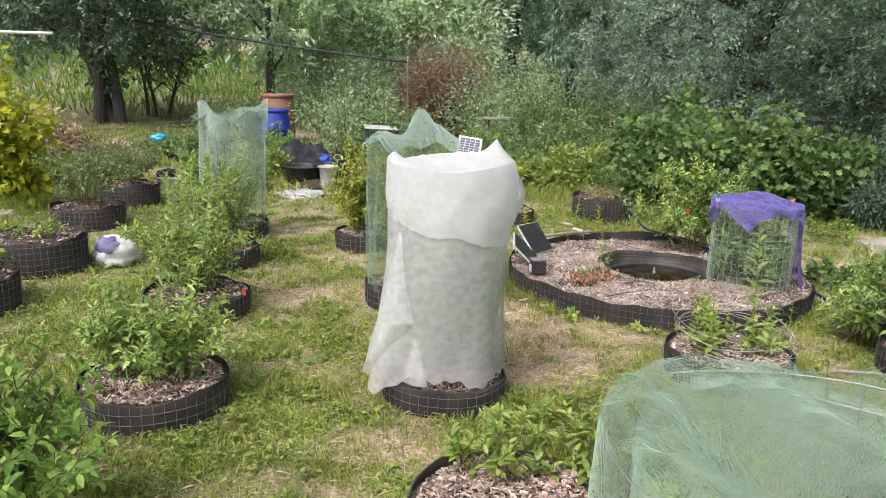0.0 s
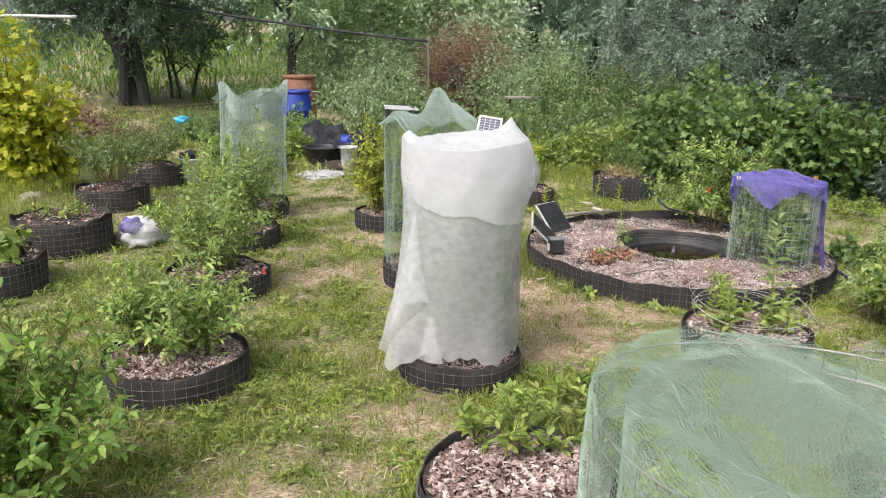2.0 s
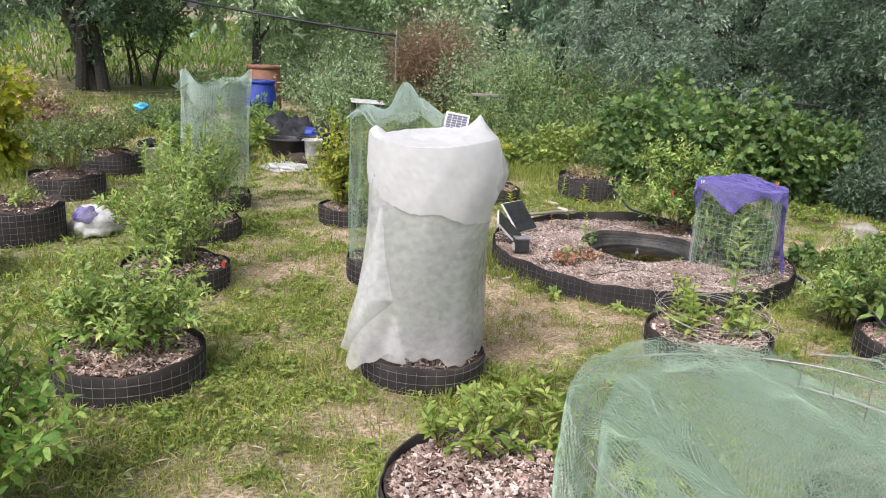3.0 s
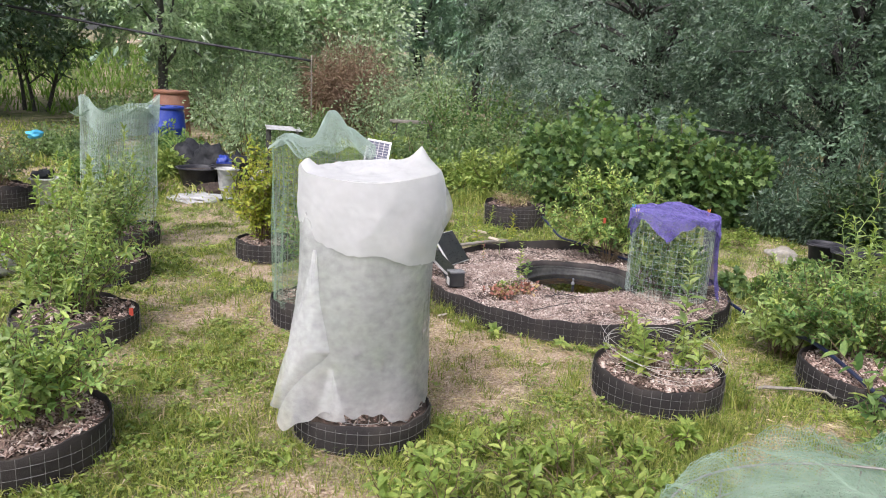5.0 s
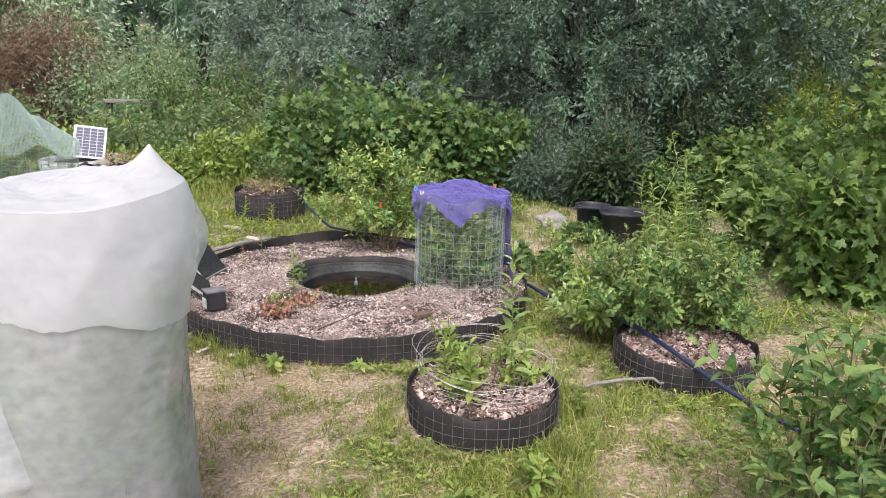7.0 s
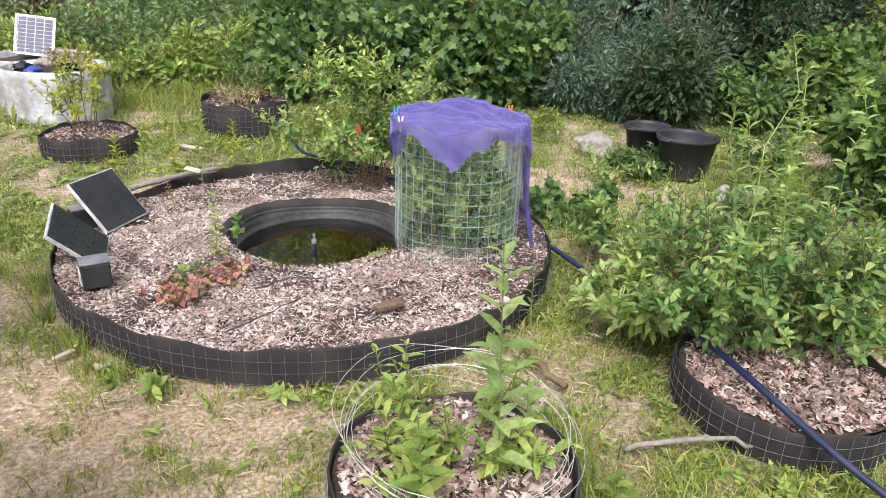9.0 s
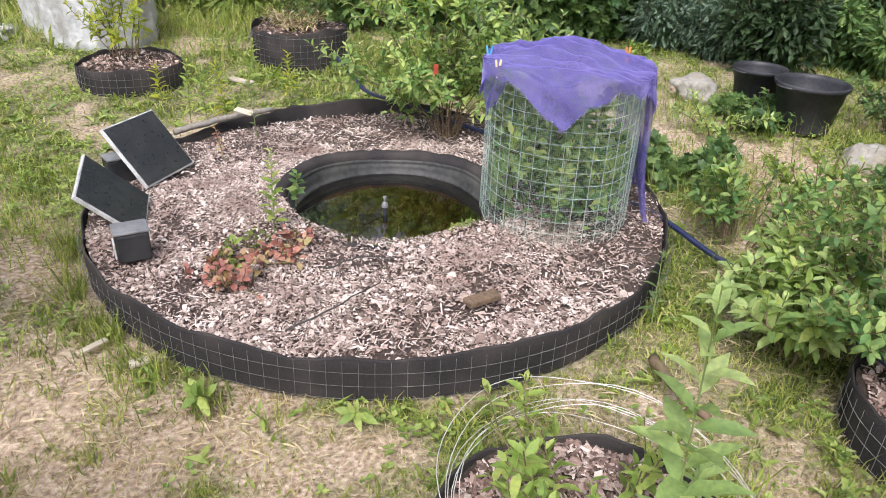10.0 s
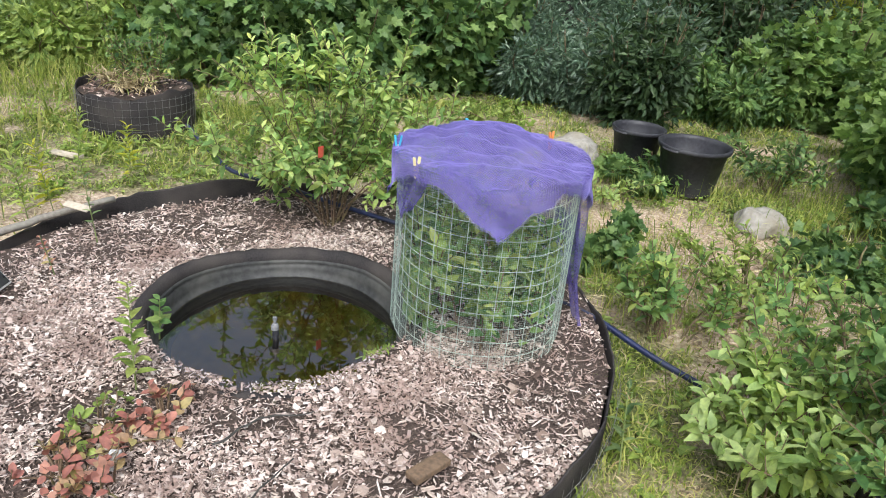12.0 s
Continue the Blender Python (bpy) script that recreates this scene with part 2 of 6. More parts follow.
M_RINGCHIP = surf("weathered_wood_chip", ((0.035, 0.021, 0.016), (0.13, 0.078, 0.062), (0.32, 0.215, 0.175), (0.54, 0.425, 0.365), (0.82, 0.73, 0.66)), (0.15, 0.098, 0.078), 120, 9, 0.9, 0, 0.5, 0.003, True)
M_PALEWIRE = surf("pale_wire", ((0.5, 0.49, 0.46), (0.68, 0.67, 0.63)), (0.4, 0.37, 0.32), 90, 8, 0.5, 0.2, 0.1)
M_GREENWIRE = surf("pale_green_wire", ((0.42, 0.5, 0.44), (0.58, 0.66, 0.6)), (0.36, 0.42, 0.37), 90, 8, 0.5, 0.1, 0.1)
M_WRAP = surf("grey_white_wrap", ((0.36, 0.37, 0.38), (0.62, 0.62, 0.62)), (0.27, 0.26, 0.24), 18, 5, 0.5, 0, 0.8, 0.02)
M_GREYP = surf("grey_plastic", ((0.14, 0.14, 0.15), (0.2, 0.2, 0.21)), (0.25, 0.25, 0.25), 90, 9, 0.45, 0, 0.1)
M_CELL = surf("solar_cell", ((0.07, 0.075, 0.12), (0.11, 0.115, 0.17)), (0.13, 0.135, 0.18), 30, 4, 0.55, 0.0, 0.05)
M_ALU = surf("aluminium", ((0.6, 0.6, 0.61), (0.72, 0.72, 0.73)), (0.5, 0.5, 0.5), 80, 8, 0.4, 0.7, 0.1)
M_WHITEP = surf("white_plastic_sheet", ((0.55, 0.55, 0.55), (0.78, 0.78, 0.77)), (0.4, 0.38, 0.34), 30, 5, 0.5, 0, 0.4, 0.01)
M_BLUEP = surf("blue_plastic", ((0.01, 0.03, 0.25), (0.016, 0.05, 0.36)), (0.06, 0.09, 0.35), 40, 5, 0.4, 0, 0.1)
M_TERRA = surf("terracotta_plastic", ((0.2, 0.085, 0.055), (0.28, 0.125, 0.075)), (0.28, 0.17, 0.12), 30, 4, 0.7, 0, 0.15)
M_HOSE = surf("blue_hose", ((0.008, 0.013, 0.045), (0.016, 0.026, 0.085)), (0.04, 0.045, 0.07), 60, 6, 0.4, 0, 0.1)
M_WOOD = surf("weathered_wood", ((0.17, 0.15, 0.125), (0.32, 0.29, 0.25)), (0.24, 0.23, 0.2), 50, 6, 0.85, 0, 0.5)
M_PALEWOOD = surf("pale_wood", ((0.42, 0.36, 0.28), (0.58, 0.51, 0.41)), (0.36, 0.31, 0.24), 60, 8, 0.8, 0, 0.3)
M_ROCK = surf("pale_rock", ((0.24, 0.22, 0.19), (0.42, 0.4, 0.36)), (0.26, 0.23, 0.17), 25, 4, 0.9, 0, 0.8, 0.02)
M_PEGY = surf("yellow_peg", ((0.75, 0.65, 0.3), (0.85, 0.74, 0.4)), (0.7, 0.6, 0.3), 60, 8, 0.5, 0, 0.05)
M_PEGO = surf("orange_peg", ((0.7, 0.25, 0.06), (0.8, 0.32, 0.1)), (0.7, 0.3, 0.1), 60, 8, 0.5, 0, 0.05)
M_PEGB = surf("light_blue_peg", ((0.05, 0.35, 0.6), (0.08, 0.45, 0.7)), (0.06, 0.4, 0.6), 60, 8, 0.5, 0, 0.05)
M_TARP = surf("dark_tarp", ((0.012, 0.013, 0.015), (0.028, 0.03, 0.034)), (0.045, 0.046, 0.052), 20, 6, 0.6, 0, 0.5, 0.02, False, 0.2)
M_REDTAG = surf("red_tag", ((0.5, 0.06, 0.04), (0.6, 0.1, 0.06)), (0.45, 0.1, 0.06), 60, 8, 0.5, 0, 0.05)
M_SILT = surf("pond_silt", ((0.05, 0.032, 0.012), (0.5, 0.31, 0.07)), (0.03, 0.02, 0.01), 6, 3.2, 0.9, 0, 0.4, 0.01)
m, n, l, p, o = nodes_of("pond_water")
p.inputs["Base Color"].default_value = (0.5, 0.37, 0.13, 1)
p.inputs["Roughness"].default_value, p.inputs["IOR"].default_value = 0.015, 2.4
p.inputs["Transmission Weight"].default_value, p.inputs["Specular IOR Level"].default_value = 1.0, 1.0
bumped(n, l, p, noise_tex(n, l, 9.0, 2), 0.015, 0.01)
M_WATER = m


# ---- mesh tools ----
class Geo:
    """Collects vertices and faces for one mesh."""

    def __init__(self):
        self.v, self.f, self.count = [], [], 0

    def add(self, verts, faces):
        verts = np.asarray(verts, dtype=float).reshape(-1, 3)
        self.v.append(verts)
        self.f.extend([tuple(i + self.count for i in q) for q in faces])
        self.count += len(verts)

    def repeat(self, verts, faces):
        """verts: (n, k, 3); the same faces for each of the n."""
        n, k = verts.shape[:2]
        if n == 0:
            return
        self.v.append(verts.reshape(-1, 3))
        start = self.count + np.arange(n) * k
        for q in faces:
            self.f.extend(map(tuple, (start[:, None] + np.array(q)).tolist()))
        self.count += n * k

    def mesh(self, name, smooth=False):
        me = bpy.data.meshes.new(name)
        me.from_pydata(np.concatenate(self.v).tolist() if self.v else [], [], self.f)
        if smooth:
            me.shade_smooth()
        me.update()
        return me


def part(name, geo, material, parent=None, label="", smooth=False):
    me = geo if isinstance(geo, bpy.types.Mesh) else geo.mesh(name, smooth)
    if not me.materials:
        me.materials.append(material)
    ob = new(name, me)
    if parent is not None:
        ob.parent = parent
    if label:
        ob["label"] = label
    return ob


def thing(name, x, y, z, label, category, group="", turn=0):
    ob = new(name)
    ob.empty_display_size = 0.1
    ob.matrix_basis = pose(x, y, z, 0, 0, turn)
    return tagged(ob, label, category, group)


def solo(name, geo, material, label, category, kind="", group="", smooth=False):
    return tagged(part(name, geo, material, None, "", smooth), label, category, group, kind)


def unit(a):
    return a / np.maximum(np.linalg.norm(a, axis=-1, keepdims=True), 1e-9)


def tube(g, pts, radius, sides=5, taper=None, cap=True):
    pts = np.asarray(pts, dtype=float)
    k = len(pts)
    d = unit(np.gradient(pts, axis=0))
    ref = np.where(np.abs(d[:, 2:3]) > 0.9, np.array([[1.0, 0, 0]]), np.array([[0, 0, 1.0]]))
    a = unit(np.cross(d, ref))
    b = np.cross(d, a)
    r = np.full(k, radius) if taper is None else np.linspace(radius, taper, k)
    ang = np.arange(sides) * 2 * math.pi / sides
    ring = pts[:, None] + r[:, None, None] * (np.cos(ang)[None, :, None] * a[:, None] + np.sin(ang)[None, :, None] * b[:, None])
    f = [(i * sides + j, i * sides + (j + 1) % sides, (i + 1) * sides + (j + 1) % sides, (i + 1) * sides + j) for i in range(k - 1) for j in range(sides)]
    if cap:
        f += [tuple(range(sides))[::-1], tuple((k - 1) * sides + j for j in range(sides))]
    g.add(ring, f)


def strands(g, lines, width, faces=3):
    """Thin flat-sided threads along many polylines of equal length: (n, k, 3)."""
    n, k = lines.shape[:2]
    d = unit(np.gradient(lines, axis=1))
    a = unit(np.cross(d, np.array([0.31, 0.17, 0.93])))
    b = np.cross(d, a)
    corners = [a, -0.5 * a + 0.87 * b, -0.5 * a - 0.87 * b]
    v = np.stack([lines + width * 0.5 * c for c in corners], axis=2)
    f = [(i * 3 + j, i * 3 + (j + 1) % 3, (i + 1) * 3 + (j + 1) % 3, (i + 1) * 3 + j) for i in range(k - 1) for j in range(faces)]
    g.repeat(v.reshape(n, k * 3, 3), f)


def box(g, sx, sy, sz, m=None, bevel=0.0):
    """A box with chamfered edges, centred, moved by the matrix m."""
    bm = bmesh.new()
    bmesh.ops.create_cube(bm, size=1)
    bmesh.ops.scale(bm, vec=(sx, sy, sz), verts=bm.verts)
    if bevel:
        bmesh.ops.bevel(bm, geom=list(bm.edges), offset=bevel, segments=2, affect="EDGES", profile=0.5)
    if m is not None:
        bmesh.ops.transform(bm, matrix=m, verts=bm.verts)
    bm.verts.index_update()
    g.add([v.co[:] for v in bm.verts], [[v.index for v in f.verts] for f in bm.faces])
    bm.free()


def lathe(g, profile, sides=32, wobble=0.0, seed=0, centre=(0, 0)):
    """Turns (r, z) pairs about z; wobble shakes the radius a little."""
    rng = np.random.default_rng(seed)
    ang = np.arange(sides) * 2 * math.pi / sides
    w = 1 + wobble * (np.sin(ang * 3 + rng.uniform(0, 6)) + 0.6 * np.sin(ang * 5 + rng.uniform(0, 6)) + 0.5 * np.sin(ang * 11 + rng.uniform(0, 6)))
    v = [[(centre[0] + r * w[j] * math.cos(ang[j]), centre[1] + r * w[j] * math.sin(ang[j]), z) for j in range(sides)] for r, z in profile]
    f = [(i * sides + j, i * sides + (j + 1) % sides, (i + 1) * sides + (j + 1) % sides, (i + 1) * sides + j) for i in range(len(profile) - 1) for j in range(sides)]
    g.add(v, f)


def field(x, y, scale, seed=0):
    """Smooth random field, 0 to 1."""
    table = np.random.default_rng(seed).random((64, 64))
    u, w = np.asarray(x) / scale + 500.3, np.asarray(y) / scale + 500.7
    i, j = np.floor(u).astype(int), np.floor(w).astype(int)
    a, b = u - i, w - j
    a, b = a * a * (3 - 2 * a), b * b * (3 - 2 * b)
    t = lambda p, q: table[p % 64, q % 64]
    return (t(i, j) * (1 - a) + t(i + 1, j) * a) * (1 - b) + (t(i, j + 1) * (1 - a) + t(i + 1, j + 1) * a) * b


LEAF4 = [(0, 1, 2, 3)]
LEAF8 = [(0, 2, 5), (0, 5, 1), (5, 2, 4, 6), (5, 6, 3, 1), (6, 4, 7), (6, 7, 3)]


def leaves(g, p, d, up, length, width, fine=True, droop=0.25, fold=0.25):
    """One leaf at each p, along d, its face towards up."""
    d = unit(d)
    s = unit(np.cross(d, up))
    n = np.cross(s, d)
    L, W = np.broadcast_to(length, (len(p),))[:, None], np.broadcast_to(width, (len(p),))[:, None]
    at = lambda a, b, c: p + L * a * d + W * b * s + L * c * n
    if fine:
        q = -droop
        v = np.stack([p, at(0.3, 0.44, fold * 0.3 + q * 0.06), at(0.3, -0.44, fold * 0.3 + q * 0.06), at(0.68, 0.4, fold * 0.22 + q * 0.4), at(0.68, -0.4, fold * 0.22 + q * 0.4),
                      at(0.3, 0, q * 0.06), at(0.68, 0, q * 0.4), at(1, 0, q)], axis=1)
        g.repeat(v, LEAF8)
    else:
        v = np.stack([p, at(0.45, 0.5, 0.0), at(1, 0, -droop * 0.5), at(0.45, -0.5, 0.08)], axis=1)
        g.repeat(v, LEAF4)


LOBES = [(0.0, 0.0), (-0.16, 0.26), (0.1, 0.52), (0.3, 0.31), (0.66, 0.5), (0.66, 0.24), (1.0, 0.0)]


def lobed(g, p, d, up, size):
    """Leaves with five lobes, such as currant and hop have."""
    d = unit(d)
    s = unit(np.cross(d, up))
    n = np.cross(s, d)
    size = np.broadcast_to(size, (len(p),))[:, None]
    out = LOBES + [(a, -b) for a, b in LOBES[-2:0:-1]]
    v = np.stack([p + size * (a * d + b * s + (0.12 * abs(b) - 0.25 * a * a) * n) for a, b in out] + [p + size * 0.4 * d], axis=1)
    k = len(out)
    g.repeat(v, [(i, k, (i + 1) % k) for i in range(k)])


def shoots(rng, n, base_r, height, spread, bend=0.35, steps=7):
    """Curved stems from a stool at the origin: (n, steps, 3)."""
    a = rng.uniform(0, 2 * math.pi, n)
    r0 = base_r * np.sqrt(rng.random(n))
    r1 = spread * np.sqrt(rng.uniform(0.03, 1, n))
    h = height * rng.uniform(0.55, 1.0, n) * (1 - 0.35 * (r1 / spread) ** 2)
    t = np.linspace(0, 1, steps)
    rr = r0[:, None] + (r1 - r0)[:, None] * (t ** (1 + bend))[None]
    wig = rng.normal(0, 0.02, (n, steps, 3)) * t[None, :, None]
    return np.stack([rr * np.cos(a)[:, None], rr * np.sin(a)[:, None], h[:, None] * t[None] ** 0.9], axis=2) + wig * height


def along(lines, rng, per, lo=0.25):
    """Random places and directions along polylines."""
    n, k = lines.shape[:2]
    t = rng.uniform(lo, 1, (n, per)) * (k - 1)
    i = np.minimum(t.astype(int), k - 2)
    f = (t - i)[..., None]
    a = np.take_along_axis(lines, i[..., None].repeat(3, 2), 1)
    b = np.take_along_axis(lines, (i + 1)[..., None].repeat(3, 2), 1)
    return (a + (b - a) * f).reshape(-1, 3), unit(b - a).reshape(-1, 3)


def whorls(lines, rng, per, lo=0.25):
    """Places set in turn along polylines, their axes, and the way each leaf stands off."""
    n, k = lines.shape[:2]
    s = (np.arange(per) + 0.5) / per + rng.uniform(-0.35, 0.35, (n, per)) / per
    t = np.clip(lo + (1 - lo) * s, 0, 0.999) * (k - 1)
    i = np.minimum(t.astype(int), k - 2)
    f = (t - i)[..., None]
    a = np.take_along_axis(lines, i[..., None].repeat(3, 2), 1)
    b = np.take_along_axis(lines, (i + 1)[..., None].repeat(3, 2), 1)
    e = unit(b - a)
    u = unit(np.cross(e, np.array([0.37, 0.21, 0.9])))
    w = np.cross(e, u)
    turn = (np.arange(per) * 2.4)[None] + rng.uniform(0, 6.28, (n, 1)) + rng.normal(0, 0.3, (n, per))
    r = np.cos(turn)[..., None] * u + np.sin(turn)[..., None] * w
    return (a + (b - a) * f).reshape(-1, 3), e.reshape(-1, 3), r.reshape(-1, 3), s.reshape(-1)


def bush(name, x, y, z, height, spread, seed, material, label, n=26, twigs=5, per=11, leaf=0.05, wide=0.45, base=0.1, fresh=0.15, category="bush", tall=0, group="", clip=0.0, low=0.45, lean=(0.0, 0.0), shoot=2.0, rise_by=1.85):
    """A soft-fruit bush: stems, side twigs, leaves, and fresh shoot tips."""
    rng = np.random.default_rng(seed)
    ob = thing(name, x, y, z, label, category, group)
    main = shoots(rng, n, base, height, spread)
    main[:, :, :2] += np.array(lean) * (main[:, :, 2:] / height) ** 1.3
    g = Geo()
    for s in main:
        tube(g, s, 0.0042, 4, 0.0018)
    p, d = along(main, rng, twigs, 0.3)
    side = unit(rng.normal(0, 1, p.shape) + d * 0.9 + np.array([0, 0, 0.35]))
    ln = rng.uniform(0.3, 1.0, len(p))[:, None] * height * 0.3
    t = np.linspace(0, 1, 4)
    tw = p[:, None] + (side * ln)[:, None] * t[None, :, None] + np.array([0, 0, 0.03]) * (t ** 2)[None, :, None]
    strands(g, tw, 0.004)
    if clip:
        for arr in g.v:
            q = np.hypot(arr[:, 0], arr[:, 1])
            arr[:, :2] *= np.where(q > clip, clip / np.maximum(q, 1e-6), 1.0)[:, None]
    part("branchwork", g, M_TWIG, ob)
    ends = [(tw, per, 0.1)]
    ends.append((main, per, low))
    g, gf = Geo(), Geo()
    for lines, k, lo in ends:
        q, e, r, s = whorls(lines, rng, k, lo)
        keep = q[:, 2] > 0.02
        q, e, r, s = q[keep], e[keep], r[keep], s[keep]
        out = unit(r * 0.9 + e * (0.35 + 0.5 * s)[:, None] + rng.normal(0, 0.22, q.shape) + np.array([0, 0, 0.12]))
        up = unit(rng.normal(0, 0.25, q.shape) + e * 0.6 + np.array([0, 0, 0.7]))
        L = leaf * rng.uniform(0.7, 1.2, len(q)) * (1.15 - 0.45 * s ** 2)
        young = rng.random(len(q)) < fresh * np.clip(q[:, 2] / height * 1.6, 0.2, 1.6)
        for geo, sel in ((g, ~young), (gf, young)):
            leaves(geo, q[sel], out[sel], up[sel], L[sel], L[sel] * wide)
    if tall:
        gs = Geo()
        st = shoots(rng, tall, base * 1.6, height * rise_by, spread * 0.65, 0.3)
        for s in st:
            tube(gs, s, 0.004, 4, 0.002)
        q, e, r, s = whorls(st, rng, 30, 0.3)
        out = unit(r * 0.9 + e * 0.5 + rng.normal(0, 0.15, q.shape))
        L = leaf * shoot * rng.uniform(0.75, 1.15, len(q)) * (1.1 - 0.5 * s ** 2)
        leaves(gs, q, out, unit(e + rng.normal(0, 0.2, q.shape)), L, L * 0.38)
        tip = st[:, -1]
        for k in range(9):
            o2 = unit(rng.normal(0, 0.6, tip.shape) + np.array([0, 0, 0.9]))
            leaves(gf, tip - np.array([0, 0, 0.012 * k]), o2, np.broadcast_to([0, 0.3, 1.0], tip.shape), leaf * 1.1, leaf * 0.35)
        part("shoot_foliage", gs, M_SHOOT, ob, "tall pale upright shoots", True)
    if clip:
        for arr in g.v + gf.v:
            q = np.hypot(arr[:, 0], arr[:, 1])
            arr[:, :2] *= np.where(q > clip, clip / np.maximum(q, 1e-6), 1.0)[:, None]
    part("foliage", g, material, ob, "", True)
    if gf.count:
        part("young_leaves", gf, M_FRESH, ob, "pale yellow-green young shoot tips", True)
    return ob


# ---- ground ----
def rise(x, y):
    """Height of the ground: level garden, meadow climbing behind it."""
    d = np.sqrt((np.asarray(x) * 0.8) ** 2 + np.asarray(y) ** 2)
    far = np.clip(d - 15, 0, 400)
    return 0.10 * far * np.clip(1 - far / 260, 0.3, 1) * (np.asarray(y) > 0) + (field(x, y, 2.3, 3) - 0.5) * 0.05 * (d > 3) - 0.02


BEDS = [  # x, y, radius, wall height
    (-1.48, 3.52, 0.37, 0.15), (-1.77, 5.03, 0.37, 0.16), (-2.05, 6.45, 0.36, 0.16), (-2.25, 7.65, 0.35, 0.16),
    (-3.47, 4.95, 0.40, 0.23), (-3.52, 6.10, 0.40, 0.28), (-3.95, 7.90, 0.38, 0.22), (-4.08, 9.30, 0.36, 0.26),
    (0.27, 2.47, 0.38, 0.14), (0.025, 3.78, 0.34, 0.125), (-0.25, 5.42, 0.34, 0.17), (-0.82, 7.3, 0.29, 0.16),
    (1.76, 4.18, 0.37, 0.15), (3.15, 4.2, 0.40, 0.15), (2.05, 9.32, 0.38, 0.28), (0.76, 8.92, 0.36, 0.15), (1.98, 2.52, 0.37, 0.15),
]
BIG = (1.875, 6.23, 1.28, 0.14)
POND = (1.9, 6.2, 0.47)

def patchy(x, y):
    """Dryness of the lawn, 0 green to 1 bare."""
    q = 0.34 * field(x, y, 0.75, 11) + 0.34 * field(x, y, 0.26, 12) + 0.32 * field(x, y, 0.1, 13)
    for cx, cy, r, s in ((0.8, 4.75, 0.65, 0.5), (0.66, 5.2, 0.4, 0.34), (0.55, 4.3, 0.4, 0.34), (2.4, 3.4, 0.7, 0.2), (4.1, 6.4, 0.7, 0.26), (1.75, 4.75, 0.6, 0.26), (2.5, 4.55, 0.5, 0.28), (3.6, 5.3, 0.6, 0.26), (0.2, 4.9, 0.55, 0.32), (0.45, 5.4, 0.35, 0.24), (1.3, 7.9, 0.5, 0.12), (-0.7, 2.6, 0.7, 0.14), (-0.95, 6.1, 0.4, 0.08), (1.3, 8.1, 0.8, 0.22), (4.0, 6.9, 0.9, 0.2), (4.3, 5.8, 0.6, 0.15), (-1.1, 8.5, 0.6, 0.06)):
        q = q + 0.75 * s * np.exp(-((x - cx) ** 2 + (y - cy) ** 2) / r ** 2) * (0.45 + 0.9 * field(x, y, 0.3, 14))
    return q


g = Geo()
radii = np.concatenate([np.linspace(0, 16, 140), 16 * 1.09 ** np.arange(1, 50)])
sides = 192
ang = np.arange(sides) * 2 * math.pi / sides
gx, gy = 1.0 + radii[:, None] * np.sin(ang), 5.0 + radii[:, None] * np.cos(ang)
gz = rise(gx, gy) + (field(gx, gy, 0.35, 5) - 0.5) * 0.02
hole = np.hypot(gx - POND[0], gy - POND[1]) < POND[2] + 0.12
gz = np.where(hole, gz - 0.45, gz)
g.add(np.stack([gx, gy, gz], axis=2), [(i * sides + j, i * sides + (j + 1) % sides, (i + 1) * sides + (j + 1) % sides, (i + 1) * sides + j) for i in range(len(radii) - 1) for j in range(sides)])
ground = solo("ground", g, M_GROUND, "patchy lawn of short grass, straw and bare soil", "lawn", "structure", smooth=True)
ground.data.attributes.new("dryness", "FLOAT", "POINT").data.foreach_set("value", patchy(gx, gy).ravel().astype(np.float32))


def outside_beds(x, y, gap=0.01):
    ok = np.hypot(x - BIG[0], y - BIG[1]) > BIG[2] + gap
    for bx, by, br, bh in BEDS:
        ok &= np.hypot(x - bx, y - by) > br + gap
    return ok


def blades(g, x, y, height, width, rng, lean=0.5):
    n = len(x)
    z = rise(x, y)
    a = rng.uniform(0, 2 * math.pi, n)
    s = np.stack([np.cos(a), np.sin(a), np.zeros(n)], axis=1) * width[:, None] * 0.5
    b = rng.uniform(0, 2 * math.pi, n)
    k = rng.uniform(0.1, 1, n)[:, None] * lean
    o = np.stack([np.cos(b), np.sin(b), np.zeros(n)], axis=1) * k
    up = np.array([0, 0, 1.0])
    p = np.stack([x, y, z - 0.01], axis=1)
    h = height[:, None]
    mid = p + h * (0.55 * up + 0.35 * o)
    tip = p + h * (up * (1 - 0.45 * k) + 1.0 * o)
    g.repeat(np.stack([p - s, p + s, mid + s * 0.75, mid - s * 0.75, tip], axis=1), [(0, 1, 2, 3), (3, 2, 4)])


